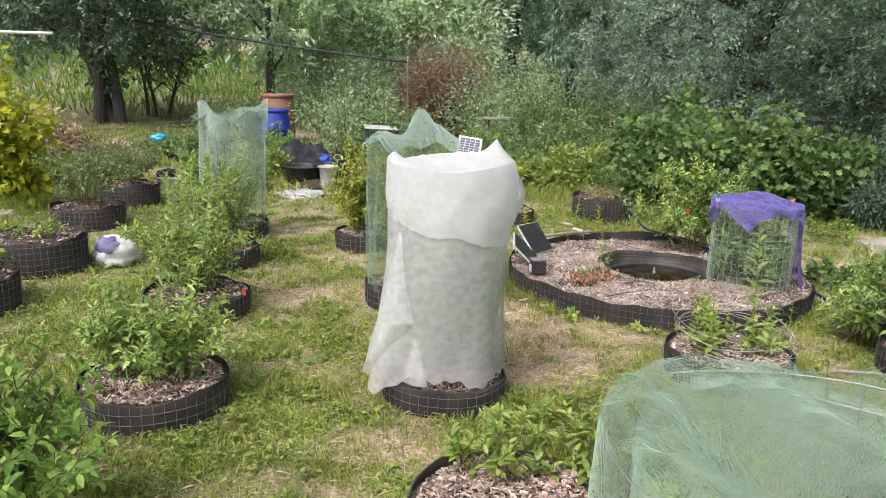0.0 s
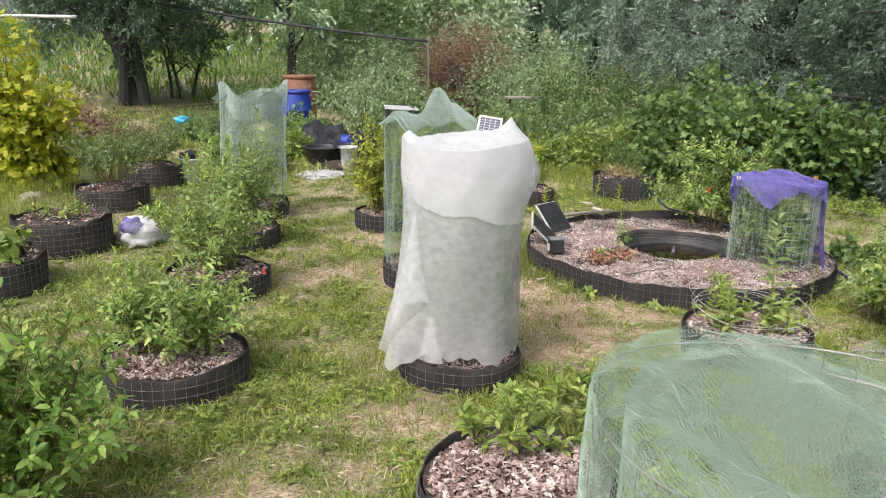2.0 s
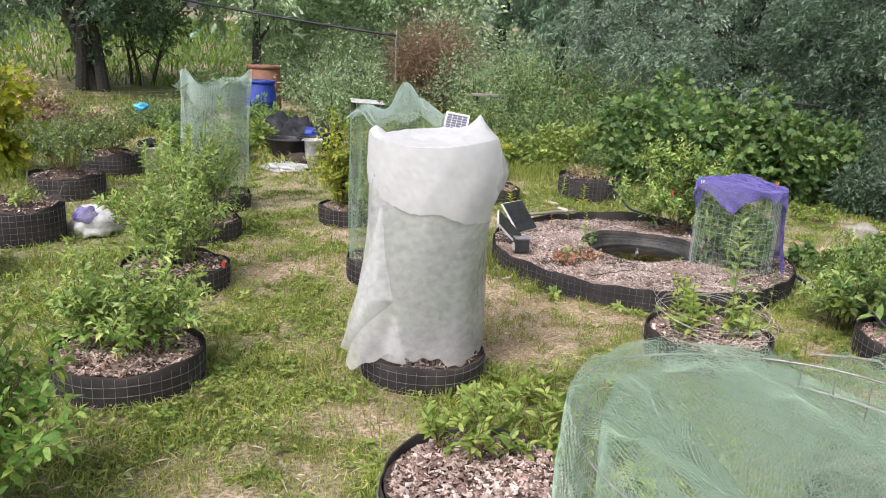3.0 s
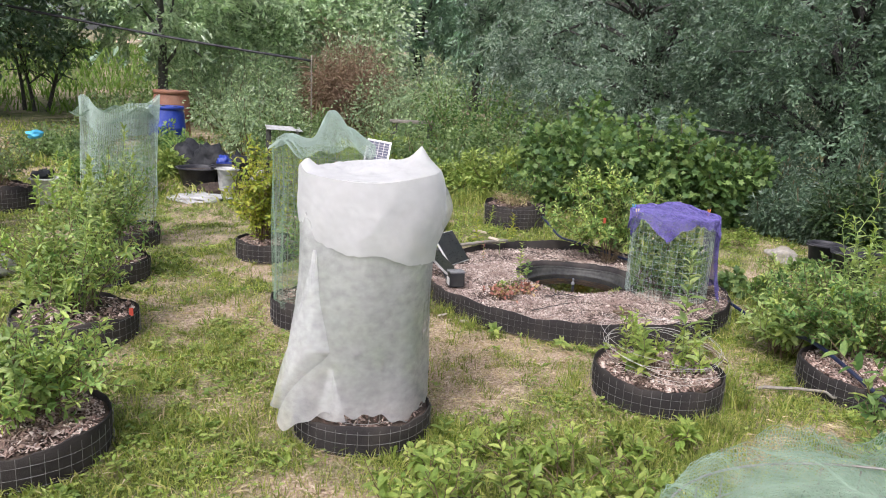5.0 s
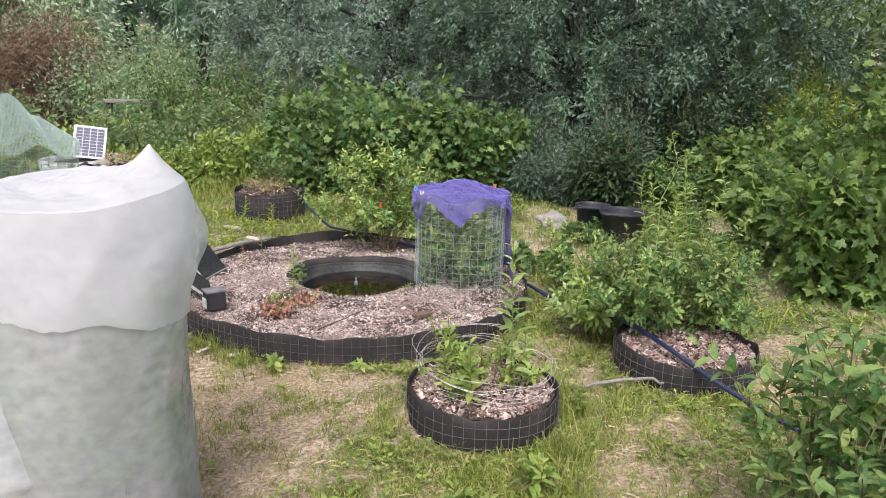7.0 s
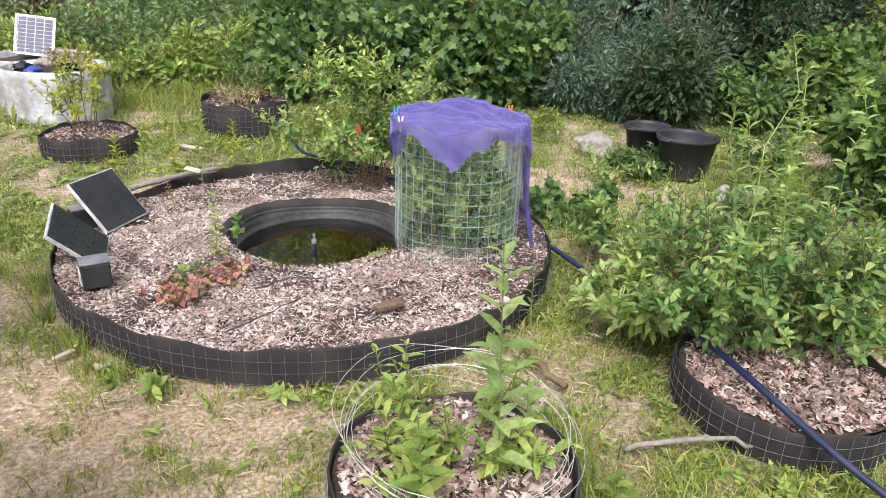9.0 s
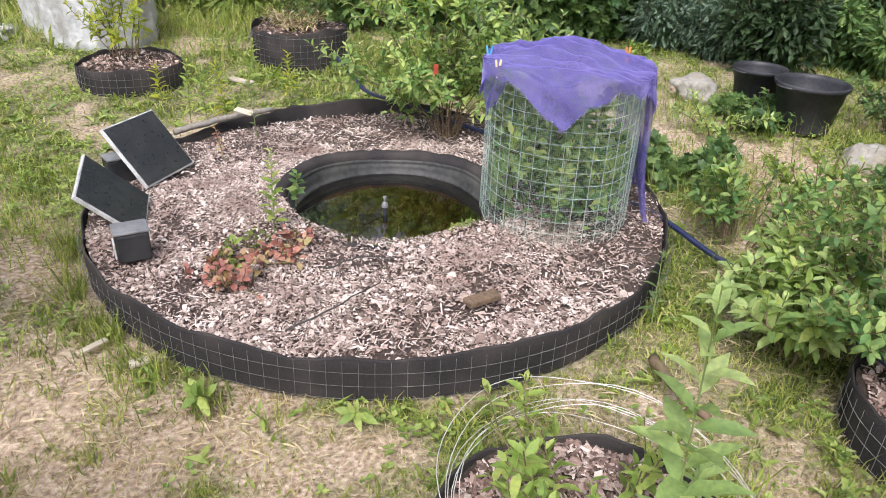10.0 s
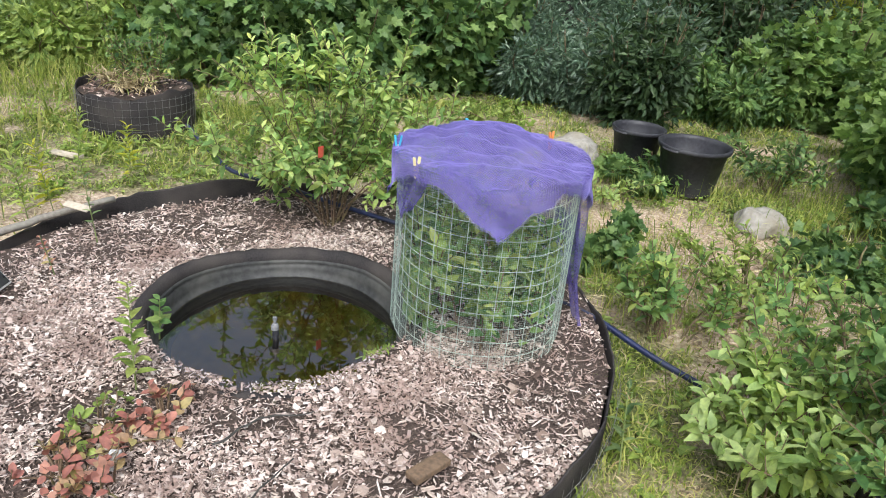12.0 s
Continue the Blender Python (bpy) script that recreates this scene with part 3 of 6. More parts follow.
rng = np.random.default_rng(21)
gg, gd = Geo(), Geo()
for x0, x1, y0, y1, count, hs, ws, soft in ((-2.6, 3.4, 1.7, 5.4, 165000, 0.047, 0.0048, 0.25), (-5.5, 7.5, 5.2, 10.5, 90000, 0.056, 0.009, 0.3), (-9.0, 9.0, 10.5, 17.0, 26000, 0.14, 0.022, 0.8), (-7.0, 8.5, -3.0, 5.2, 42000, 0.06, 0.013, 0.9)):
    x, y = rng.uniform(x0, x1, count) + rng.normal(0, soft, count), rng.uniform(y0, y1, count) + rng.normal(0, soft, count)
    q = patchy(x, y)
    near_bed = ~outside_beds(x, y, 0.09)
    ok = outside_beds(x, y) & ((rng.random(count) < np.clip((0.95 - q) * 2.6, 0.8, 1)) | near_bed)
    x, y, q, near_bed = x[ok], y[ok], q[ok], near_bed[ok]
    dry = rng.random(len(x)) < np.clip((q - 0.45) * 2.2, 0.07, 0.86)
    lush = np.clip((0.62 - q) * 4.0, 0, 1)
    h = hs * rng.uniform(0.4, 1.4, len(x)) * np.where(near_bed, 1.25, 1.0) * (0.7 + 0.7 * lush * (0.4 + 1.1 * field(x, y, 0.17, 17)))
    w = ws * rng.uniform(0.7, 1.4, len(x)) * (0.8 + 0.5 * lush)
    blades(gg, x[~dry], y[~dry], h[~dry], w[~dry], rng, 1.5)
    blades(gd, x[dry], y[dry], h[dry] * 1.15, w[dry] * 0.6, rng, 2.8)
solo("grass", gg, M_GRASS, "short uneven green lawn grass", "grass", "stuff")
solo("dry_grass", gd, M_DRY, "dry straw-coloured grass and hay", "grass", "stuff")

# stems of straw lying on the ground, and small tufts
g, gt = Geo(), Geo()
count = 26000
x, y = rng.uniform(-2.6, 4.6, count), rng.uniform(1.6, 6.6, count)
ok = outside_beds(x, y, 0.02) & (patchy(x, y) + rng.normal(0, 0.08, count) > 0.52)
x, y = x[ok], y[ok]
a = rng.uniform(0, 6.28, len(x))
d = np.stack([np.cos(a), np.sin(a), rng.normal(0.05, 0.08, len(x))], axis=1)
L = rng.uniform(0.02, 0.085, len(x))
p = np.stack([x, y, rise(x, y) + rng.uniform(0.006, 0.026, len(x))], axis=1)
leaves(g, p, d, np.broadcast_to([0, 0, 1.0], p.shape), L, rng.uniform(0.0022, 0.0042, len(x)), False, 0.1)
solo("straw", g, M_DRY, "pale straw stems strewn on bare soil", "straw", "stuff")
count = 1500
x, y = rng.uniform(-2.6, 4.4, count), rng.uniform(1.7, 7.5, count)
ok = outside_beds(x, y, 0.04)
x, y = x[ok], y[ok]
size = np.exp(rng.normal(0, 0.45, len(x)))
x, y, size = np.repeat(x, 26), np.repeat(y, 26), np.repeat(size, 26)
x, y = x + rng.normal(0, 0.018, len(x)) * size, y + rng.normal(0, 0.018, len(x)) * size
ok = outside_beds(x, y, 0.01)
x, y, size = x[ok], y[ok], size[ok]
blades(gt, x, y, 0.062 * size * rng.uniform(0.4, 1.2, len(x)), rng.uniform(0.003, 0.0055, len(x)), rng, 1.1)
solo("grass_tufts", gt, M_GRASS, "small uneven tufts of green grass", "grass", "stuff")

# taller tufts
g = Geo()
for tx, ty, tr, tn, th in ((3.7, 6.0, 0.7, 700, 0.2), (4.6, 7.2, 0.7, 700, 0.22), (5.4, 6.2, 0.8, 800, 0.25), (4.2, 5.0, 0.6, 500, 0.2), (2.2, 4.0, 0.14, 220, 0.2), (2.25, 4.3, 0.12, 150, 0.22), (1.3, 4.3, 0.12, 120, 0.13), (0.45, 5.6, 0.3, 260, 0.1),
                           (0.6, 5.95, 0.12, 160, 0.2), (0.56, 6.3, 0.12, 140, 0.18), (0.7, 5.6, 0.1, 120, 0.17), (0.85, 5.35, 0.1, 110, 0.14), (0.2, 6.6, 0.45, 700, 0.12), (0.1, 7.4, 0.45, 600, 0.12), (-0.6, 3.9, 0.3, 250, 0.09), (0.5, 3.7, 0.18, 250, 0.12), (-4.6, 7.0, 0.6, 900, 0.3), (-5.2, 8.2, 0.7, 900, 0.35), (2.9, 9.2, 0.4, 500, 0.25), (1.2, 10.6, 0.6, 700, 0.3), (3.0, 8.6, 0.6, 500, 0.2), (0.0, 10.9, 0.8, 700, 0.3), (2.0, 10.7, 0.6, 700, 0.35),
                           (-2.9, 5.4, 0.4, 400, 0.12), (-2.6, 4.0, 0.5, 500, 0.12), (-3.0, 7.0, 0.5, 400, 0.14), (-4.9, 10.6, 0.9, 800, 0.3), (1.3, 2.6, 0.3, 300, 0.14), (2.5, 2.9, 0.4, 350, 0.12), (1.2, 3.5, 0.35, 400, 0.11), (1.7, 3.55, 0.3, 350, 0.12), (0.78, 5.42, 0.1, 70, 0.12), (0.66, 5.7, 0.08, 60, 0.12), (1.0, 5.15, 0.08, 60, 0.11), (1.9, 3.7, 0.15, 160, 0.15), (-0.2, 3.2, 0.35, 380, 0.1), (-0.7, 4.6, 0.4, 420, 0.1), (-1.0, 6.0, 0.4, 380, 0.11), (0.35, 4.6, 0.25, 260, 0.09)):
    x, y = tx + rng.normal(0, tr * 0.5, tn), ty + rng.normal(0, tr * 0.5, tn)
    ok = outside_beds(x, y, 0.02)
    blades(g, x[ok], y[ok], th * rng.uniform(0.4, 1.2, ok.sum()), rng.uniform(0.003, 0.0065, ok.sum()), rng, 0.9)
solo("tall_grass", g, M_GRASS, "tufts of taller green grass", "grass", "stuff")

# broad weeds in the lawn
g = Geo()
count = 9000
x, y = rng.uniform(-4.5, 5.5, count), rng.uniform(1.2, 10, count)
ok = outside_beds(x, y, 0.05) & (patchy(x, y) + rng.normal(0, 0.08, count) < 0.52) & (field(x, y, 0.28, 33) + rng.normal(0, 0.08, count) > 0.45)
x, y = x[ok], y[ok]
for k in range(6):
    a = rng.uniform(0, 2 * math.pi, len(x))
    d = np.stack([np.cos(a), np.sin(a), rng.uniform(0.2, 1.1, len(x))], axis=1)
    p = np.stack([x + rng.normal(0, 0.012, len(x)), y + rng.normal(0, 0.012, len(x)), rise(x, y)], axis=1)
    L = rng.uniform(0.025, 0.085, len(x)) * np.where(rng.random(len(x)) < 0.1, 1.3, 1.0)
    leaves(g, p, d, np.broadcast_to([0, 0, 1.0], p.shape), L, L * rng.uniform(0.28, 0.5, len(x)), False, 0.6)
count = 30000
x, y = rng.uniform(-4.5, 5.5, count), rng.uniform(1.7, 10.5, count)
x, y = x + rng.normal(0, 0.04, count), y + rng.normal(0, 0.04, count)
ok = outside_beds(x, y, 0.03) & (0.55 * field(x, y, 0.6, 31) + 0.45 * field(x, y, 0.2, 32) + rng.normal(0, 0.06, count) > 0.5) & (patchy(x, y) < 0.75)
x, y = x[ok], y[ok]
a = rng.uniform(0, 6.28, len(x))
for k in range(3):
    d = np.stack([np.cos(a + k * 2.1), np.sin(a + k * 2.1), rng.uniform(0.0, 0.7, len(x))], axis=1)
    p = np.stack([x, y, rise(x, y) + rng.uniform(0.015, 0.05, len(x))], axis=1)
    L = rng.uniform(0.014, 0.035, len(x))
    leaves(g, p, d, np.broadcast_to([0, 0, 1.0], p.shape), L, L * 0.75, False)
solo("lawn_weeds", g, M_WEED, "low broad-leaved weeds in the lawn", "weeds", "stuff")

# meadow behind the trees
g = Geo()
count = 26000
x, y = rng.uniform(-32, 2, count), rng.uniform(19, 46, count)
blades(g, x, y, rng.uniform(0.15, 0.5, count), rng.uniform(0.03, 0.06, count), rng, 1.2)
solo("meadow_grass", g, M_MEADOW, "tall pale green meadow grass on a slope", "grass", "stuff")


# ---- planter rings ----
def chips(g, rng, x, y, z, size=0.02, slim=1.0):
    n = len(x)
    a, tilt = rng.uniform(0, 2 * math.pi, n), rng.normal(0, 0.45 * slim ** 0.6, n)
    d = np.stack([np.cos(a) * np.cos(tilt), np.sin(a) * np.cos(tilt), np.sin(tilt)], axis=1)
    s = unit(np.cross(d, rng.normal(0, 0.35, (n, 3)) + np.array([0, 0, 1.0])))
    u = np.cross(s, d)
    k = np.minimum(np.exp(rng.normal(-0.1, 0.5, n)), 1.8)
    L, W, T = (size * k)[:, None], (size * slim * k * rng.uniform(0.15, 0.7, n))[:, None], size * slim * rng.uniform(0.04, 0.16, n)[:, None]
    c = np.stack([x, y, z], axis=1)
    r = lambda: rng.uniform(-0.22, 0.22, (n, 1))
    v = np.stack([c + L * (i * 0.5 + r()) * d + W * (0.6 * j + r()) * s + T * k * u for i in (-1, 1) for j, k in ((-1, -0.5), (0, 1.2), (1, -0.5))], axis=1)
    g.repeat(v, [(0, 3, 4, 1), (1, 4, 5, 2), (0, 1, 2), (3, 5, 4)])


def wire_grid(g, r, z0, z1, step=0.05, gauge=0.0025, sides=40, seed=0, a0=0.0, a1=2 * math.pi, wob=0.0):
    rng = np.random.default_rng(seed)
    ph = rng.uniform(0, 6, 3)
    rad = lambda a, z: r * (1 + wob * (np.sin(2 * a + ph[0]) + 0.5 * np.sin(5 * a + z * 3 + ph[1])))
    n = max(6, int(r * (a1 - a0) / step))
    a = np.linspace(a0, a1, n)
    z = np.linspace(z0, z1, max(2, int((z1 - z0) / 0.1) + 2))
    A, Z = np.meshgrid(a, z, indexing="ij")
    strands(g, np.stack([rad(A, Z) * np.cos(A), rad(A, Z) * np.sin(A), Z], axis=2), gauge)
    a = np.linspace(a0, a1, sides + 1)
    z = np.arange(z0, z1 + 0.001, step)
    Z, A = np.meshgrid(z, a, indexing="ij")
    strands(g, np.stack([rad(A, Z) * np.cos(A), rad(A, Z) * np.sin(A), Z + 0.003 * np.sin(A * 4 + ph[2])], axis=2), gauge)


def bed(x, y, r, h, seed, label, chip_n=900, fill=0.8, sides=48, soil=True, wire=True, name="planter_ring"):
    rng = np.random.default_rng(seed)
    ob = thing(name, x, y, -0.02, label, "planter", "round planter rings in the garden")
    h = h + 0.02
    g = Geo()
    lathe(g, [(r - 0.006, 0), (r, h * 0.35), (r + 0.003, h * 0.7), (r + 0.002, h - 0.004), (r, h), (r - 0.005, h), (r - 0.007, h - 0.006), (r - 0.01, h * 0.5), (r - 0.016, 0.02)], sides, 0.008, seed)
    v = g.v[0]
    az = np.arctan2(v[:, 1], v[:, 0])
    lift = 0.06 * np.sin(az * 2 + seed) + 0.05 * np.sin(az * 5 + seed * 2) + 0.03 * np.sin(az * 13 + seed)
    v[:, 2] *= 1 + lift
    v[:, :2] *= 1 + 0.006 * np.sin(az * 17 + v[:, 2:3].T[0] * 40 + seed)[:, None]
    pleat = rng.normal(0, 1, (2, sides))
    k = np.arange(len(v)) % sides
    v[:, 2] += 0.0022 * pleat[0][k] * (v[:, 2] > h * 0.5)
    v[:, :2] *= 1 + 0.003 * pleat[1][k][:, None]
    part("wall", g, M_WALL, ob, "", True)
    if wire:
        g = Geo()
        wire_grid(g, r * 1.012 + 0.004, 0.02, h * 0.95, 0.05, 0.0019, sides, seed, wob=0.006)
        part("wire_mesh", g, M_RINGWIRE, ob, "galvanised welded wire mesh")
    g = Geo()
    zf = h * fill
    rr = np.linspace(0, r - 0.012, 9)
    A = np.arange(32) * 2 * math.pi / 32
    X, Y = rr[:, None] * np.cos(A), rr[:, None] * np.sin(A)
    Z = zf + (field(X + x, Y + y, 0.12, seed) - 0.5) * 0.035 + 0.02 * (1 - (rr / r) ** 2)[:, None]
    g.add(np.stack([X, Y, Z], axis=2), [(i * 32 + j, i * 32 + (j + 1) % 32, (i + 1) * 32 + (j + 1) % 32, (i + 1) * 32 + j) for i in range(8) for j in range(32)])
    part("soil", g, M_SOIL, ob, "dark crumbly soil", True)
    if chip_n:
        q, a = (r - 0.034) * np.sqrt(rng.random(chip_n)), rng.uniform(0, 2 * math.pi, chip_n)
        X, Y = q * np.cos(a), q * np.sin(a)
        Z = zf + (field(X + x, Y + y, 0.12, seed) - 0.5) * 0.035 + 0.02 * (1 - (q / r) ** 2) + 0.004
        g = Geo()
        chips(g, rng, X, Y, Z + rng.uniform(0, 0.008, chip_n), 0.019)
        ob2 = part("mulch", g, M_RINGCHIP, ob, "pinkish-brown wood chip mulch")
        ob2["kind"] = "stuff"
    return ob
for i, (x, y, r, h) in enumerate(BEDS):
    bare = i in (4, 5, 6, 7, 14)
    bed(x, y, r, h, 40 + i, "round black fabric planter ring with wire mesh" + (", filled with weedy soil" if bare else ", topped with wood chips"),
        400 if bare else (3600 if i in (0, 8, 12, 13) else 1000), 0.92 if bare else 0.86)

# the large ring with the pond
bx, by, br, bh = BIG
big = thing("raised_pond_bed", bx, by, -0.02, "large round black fabric bed mulched with wood chips", "raised bed")
g = Geo()
N = 160
A = np.arange(N) * 2 * math.pi / N
hh = 0.16 + 0.006 * np.sin(A * 7) + 0.006 * np.sin(A * 19) + 0.055 * np.exp(-((A - 1.45) / 0.4) ** 2)
rw = br * (1 + 0.006 * np.sin(A * 3 + 1) + 0.003 * np.sin(A * 23))
prof = [(0.0, 0.0), (0.002, 0.35), (0.004, 0.7), (0.003, 0.96), (0.001, 1.0), (-0.004, 1.0), (-0.006, 0.95), (-0.008, 0.6), (-0.012, 0.1)]
crease = np.random.default_rng(91).normal(0, 1, (2, N))
hh = hh + 0.003 * crease[0]
rw = rw + 0.0015 * crease[1]
g.add([[((rw[j] + d) * math.cos(A[j]), (rw[j] + d) * math.sin(A[j]), hh[j] * z) for j in range(N)] for d, z in prof],
      [(i * N + j, i * N + (j + 1) % N, (i + 1) * N + (j + 1) % N, (i + 1) * N + j) for i in range(len(prof) - 1) for j in range(N)])
part("wall", g, M_WALL, big, "", True)
g = Geo()
wire_grid(g, br + 0.016, 0.01, 0.15, 0.05, 0.0013, 120, 7, wob=0.004)
part("wire_mesh", g, M_RINGWIRE, big, "galvanised welded wire mesh")
px, py, pr = POND[0] - bx, POND[1] - by, POND[2]


def mulch_height(x, y):
    d = np.hypot(x - px, y - py)
    return 0.125 + (field(x + 9, y + 9, 0.16, 61) - 0.5) * 0.035 + (field(x + 9, y + 9, 0.5, 62) - 0.5) * 0.04 + 0.02 * np.clip(1 - (d - pr) / 0.3, 0, 1)


g = Geo()
K = 28
rows = []
for k in range(K + 1):
    t = k / K
    ex, ey = (rw - 0.014) * np.cos(A), (rw - 0.014) * np.sin(A)
    ix, iy = px + (pr + 0.005) * np.cos(A), py + (pr + 0.005) * np.sin(A)
    X, Y = ix + (ex - ix) * t, iy + (ey - iy) * t
    rows.append(np.stack([X, Y, mulch_height(X, Y)], axis=1))
g.add(rows, [(i * N + j, i * N + (j + 1) % N, (i + 1) * N + (j + 1) % N, (i + 1) * N + j) for i in range(K) for j in range(N)])
part("soil", g, M_FINES, big, "dark brown bark fines under the chips", True)
rng = np.random.default_rng(77)
n = 125000
q, a = (br - 0.02) * np.sqrt(rng.random(n)), rng.uniform(0, 2 * math.pi, n)
X, Y = q * np.cos(a), q * np.sin(a)
thin = 0.6 * field(X + 9, Y + 9, 0.22, 63) + 0.4 * field(X + 9, Y + 9, 0.06, 64) + 0.3 * np.clip((Y - 0.45) * 3, 0, 1) + 0.28 * np.clip((X - 0.62) * 4, 0, 1)
edge = pr + 0.02 - 0.05 * np.clip(np.cos(np.arctan2(Y - py, X - px) + 1.94), 0, 1)
ok = (np.hypot(X - px, Y - py) > edge) & (rng.random(n) < np.clip(1.78 - thin * 2.4, 0.1, 1))
X, Y = X[ok], Y[ok]
Z = mulch_height(X, Y) + rng.uniform(0.0, 0.02, len(X))
g = Geo()
chips(g, rng, X, Y, Z, 0.0112)
q, a = (br - 0.06) * np.sqrt(rng.random(9000)), rng.uniform(0, 2 * math.pi, 9000)
X, Y = q * np.cos(a), q * np.sin(a)
ok = np.hypot(X - px, Y - py) > pr + 0.06
X, Y = X[ok], Y[ok]
chips(g, rng, X, Y, mulch_height(X, Y) + rng.uniform(0.008, 0.022, len(X)), 0.026, 0.2)
part("mulch", g, M_CHIP, big, "pinkish-brown wood chip mulch")["kind"] = "stuff"

# the sunk pond tub
pond = thing("garden_pond", POND[0], POND[1], 0, "round black sunken pond tub with dark still water", "pond")
g = Geo()
lathe(g, [(pr + 0.05, 0.10), (pr + 0.056, 0.15), (pr + 0.04, 0.168), (pr + 0.018, 0.164), (pr + 0.006, 0.15), (pr - 0.002, 0.128), (pr + 0.002, 0.118)], 96, 0.006, 5)
tubby = Geo()
lathe(tubby, [(pr + 0.006, 0.132), (pr - 0.006, 0.128), (pr - 0.01, 0.118), (pr - 0.006, 0.112), (pr - 0.014, 0.108), (pr - 0.018, 0.085), (pr - 0.024, 0.062), (pr - 0.034, 0.058), (pr - 0.05, 0.0), (pr - 0.09, -0.35), (0.02, -0.37)], 96, 0.006, 5)
for geo in (g, tubby):
    v = geo.v[0]
    az = np.arctan2(v[:, 1], v[:, 0])
    front = np.clip(np.cos(az + 1.94), 0, 1)
    v[:, 2] -= np.where(v[:, 2] > 0.07, 0.055 * front * np.clip((v[:, 2] - 0.05) * 12, 0, 1), 0)
    v[:, 2] += np.where(v[:, 2] > 0.1, 0.010 * np.sin(az * 3 + 1), 0)
crimp = np.random.default_rng(93).normal(0, 1, 96)[np.arange(len(g.v[0])) % 96]
g.v[0][:, 2] += 0.003 * crimp * (g.v[0][:, 2] > 0.11)
part("rim_fabric", g, M_WALL, pond, "crumpled black fabric over the rim", True)
part("liner", tubby, M_LINER, pond, "grey plastic pond tub with a ribbed rim", True)
g = Geo()
lathe(g, [(pr - 0.03, 0.055), (0.3, 0.055), (0.15, 0.055), (0.001, 0.055)], 64, 0)
part("water", g, M_WATER, pond, "dark amber pond water", True)
g = Geo()
lathe(g, [(pr - 0.06, -0.2), (0.2, -0.11), (0.001, -0.12)], 40, 0.01)
part("silt", g, M_SILT, pond, "brown silt on the bottom", True)
pump = thing("fountain_pump", 1.855, 6.15, -0.3, "thin black fountain pipe standing in the pond", "pump")
g = Geo()
tube(g, [(0, 0, 0), (0, 0, 0.2), (0.003, 0, 0.4)], 0.011, 10)
part("pipe", g, M_BLACKP, pump)
g = Geo()
lathe(g, [(0.001, 0.395), (0.014, 0.395), (0.015, 0.408), (0.011, 0.418), (0.005, 0.422), (0.005, 0.432), (0.008, 0.436), (0.008, 0.446), (0.001, 0.45)], 14)
part("nozzle", g, M_GREYP, pump)


# ---- wire cages and their covers ----
def cage(x, y, z, r, h, seed, label, gauge=0.0025, step=0.05, category="plant cage", wire=M_WIRE):
    ob = thing("wire_cage", x, y, z, label, category, "wire plant cages")
    g = Geo()
    wire_grid(g, r, 0.0, h, step, gauge, 40, seed, wob=0.012)
    part("wire_mesh", g, wire, ob)
    return ob


def net_shell(g, fn, nu, nv, width, coarse=1):
    """Threads of a net over a surface fn(u, v) -> points, both ways."""
    for k in (0, 1):
        u, v = np.linspace(0, 1, nu if k == 0 else nu // coarse), np.linspace(0, 1, nv if k == 1 else nv // coarse)
        U, V = np.meshgrid(u, v, indexing="ij")
        P = fn(U, V)
        strands(g, P if k == 0 else np.swapaxes(P, 0, 1).copy(), width, 2)


def sheet(g, fn, nu, nv):
    u, v = np.linspace(0, 1, nu), np.linspace(0, 1, nv)
    U, V = np.meshgrid(u, v, indexing="ij")
    g.add(fn(U, V), [(i * nv + j, (i + 1) * nv + j, (i + 1) * nv + j + 1, i * nv + j + 1) for i in range(nu - 1) for j in range(nv - 1)])


# white fleece cage
wx, wy = 0.025, 3.80
cage(wx, wy, 0.13, 0.312, 1.11, 3, "tall wire cage hidden under a white fleece", 0.0034)
bush("blueberry_bush", wx, wy, 0.12, 0.86, 0.36, 301, M_BLUEB, "green blueberry bush inside a wrapped cage", n=26, fresh=0.1, leaf=0.075, wide=0.5, low=0.1, clip=0.306)
fleece = thing("fleece_cover", wx, wy, 0.1, "white garden fleece draped over a tall wire cage", "plant cover")


def crumple(u, v, seed):
    """Creases of thin cloth: sharp ridges at three sizes, about -0.5 to 0.5."""
    a = 0.5 - np.abs(field(u + 0.4 * v, v * 0.7 + 9, 0.11, seed) - 0.5) * 2
    b = 0.5 - np.abs(field(u - 0.6 * v, v + 9, 0.05, seed + 1) - 0.5) * 2
    c = field(u, v + 9, 0.022, seed + 2) - 0.5
    return 0.6 * a + 0.3 * b + 0.14 * c


def fleece_side(U, V):
    a = U * 2 * math.pi
    z = 1.165 - V * 1.105
    flare = np.exp(-((np.angle(np.exp(1j * (a - 3.7)))) / 0.42) ** 2)
    r = 0.322 + 0.004 * np.sin(a * 7 + V * 2) * (0.4 + V) + flare * 0.13 * V ** 1.6
    r += 0.035 * np.exp(-((np.angle(np.exp(1j * (a - 0.0)))) / 0.5) ** 2) * np.exp(-((V - 0.14) / 0.12) ** 2) * 2.2
    r += 0.006 * crumple(a * 0.33 + 9, V * 1.1, 83) + 0.004 * np.sin(V * 9 + a * 2) - 0.006 * np.sin(V * math.pi)
    lip = 0.025 * np.sin(a * 3 + 1) + 0.015 * np.sin(a * 8) + 0.01 * np.sin(a * 23) - 0.06 * flare
    return np.stack([r * np.cos(a), r * np.sin(a), z + lip * V ** 3], axis=-1)


g = Geo()
sheet(g, fleece_side, 300, 130)
part("side", g, M_FLEECE, fleece, "thin fleece showing the bush behind", True)


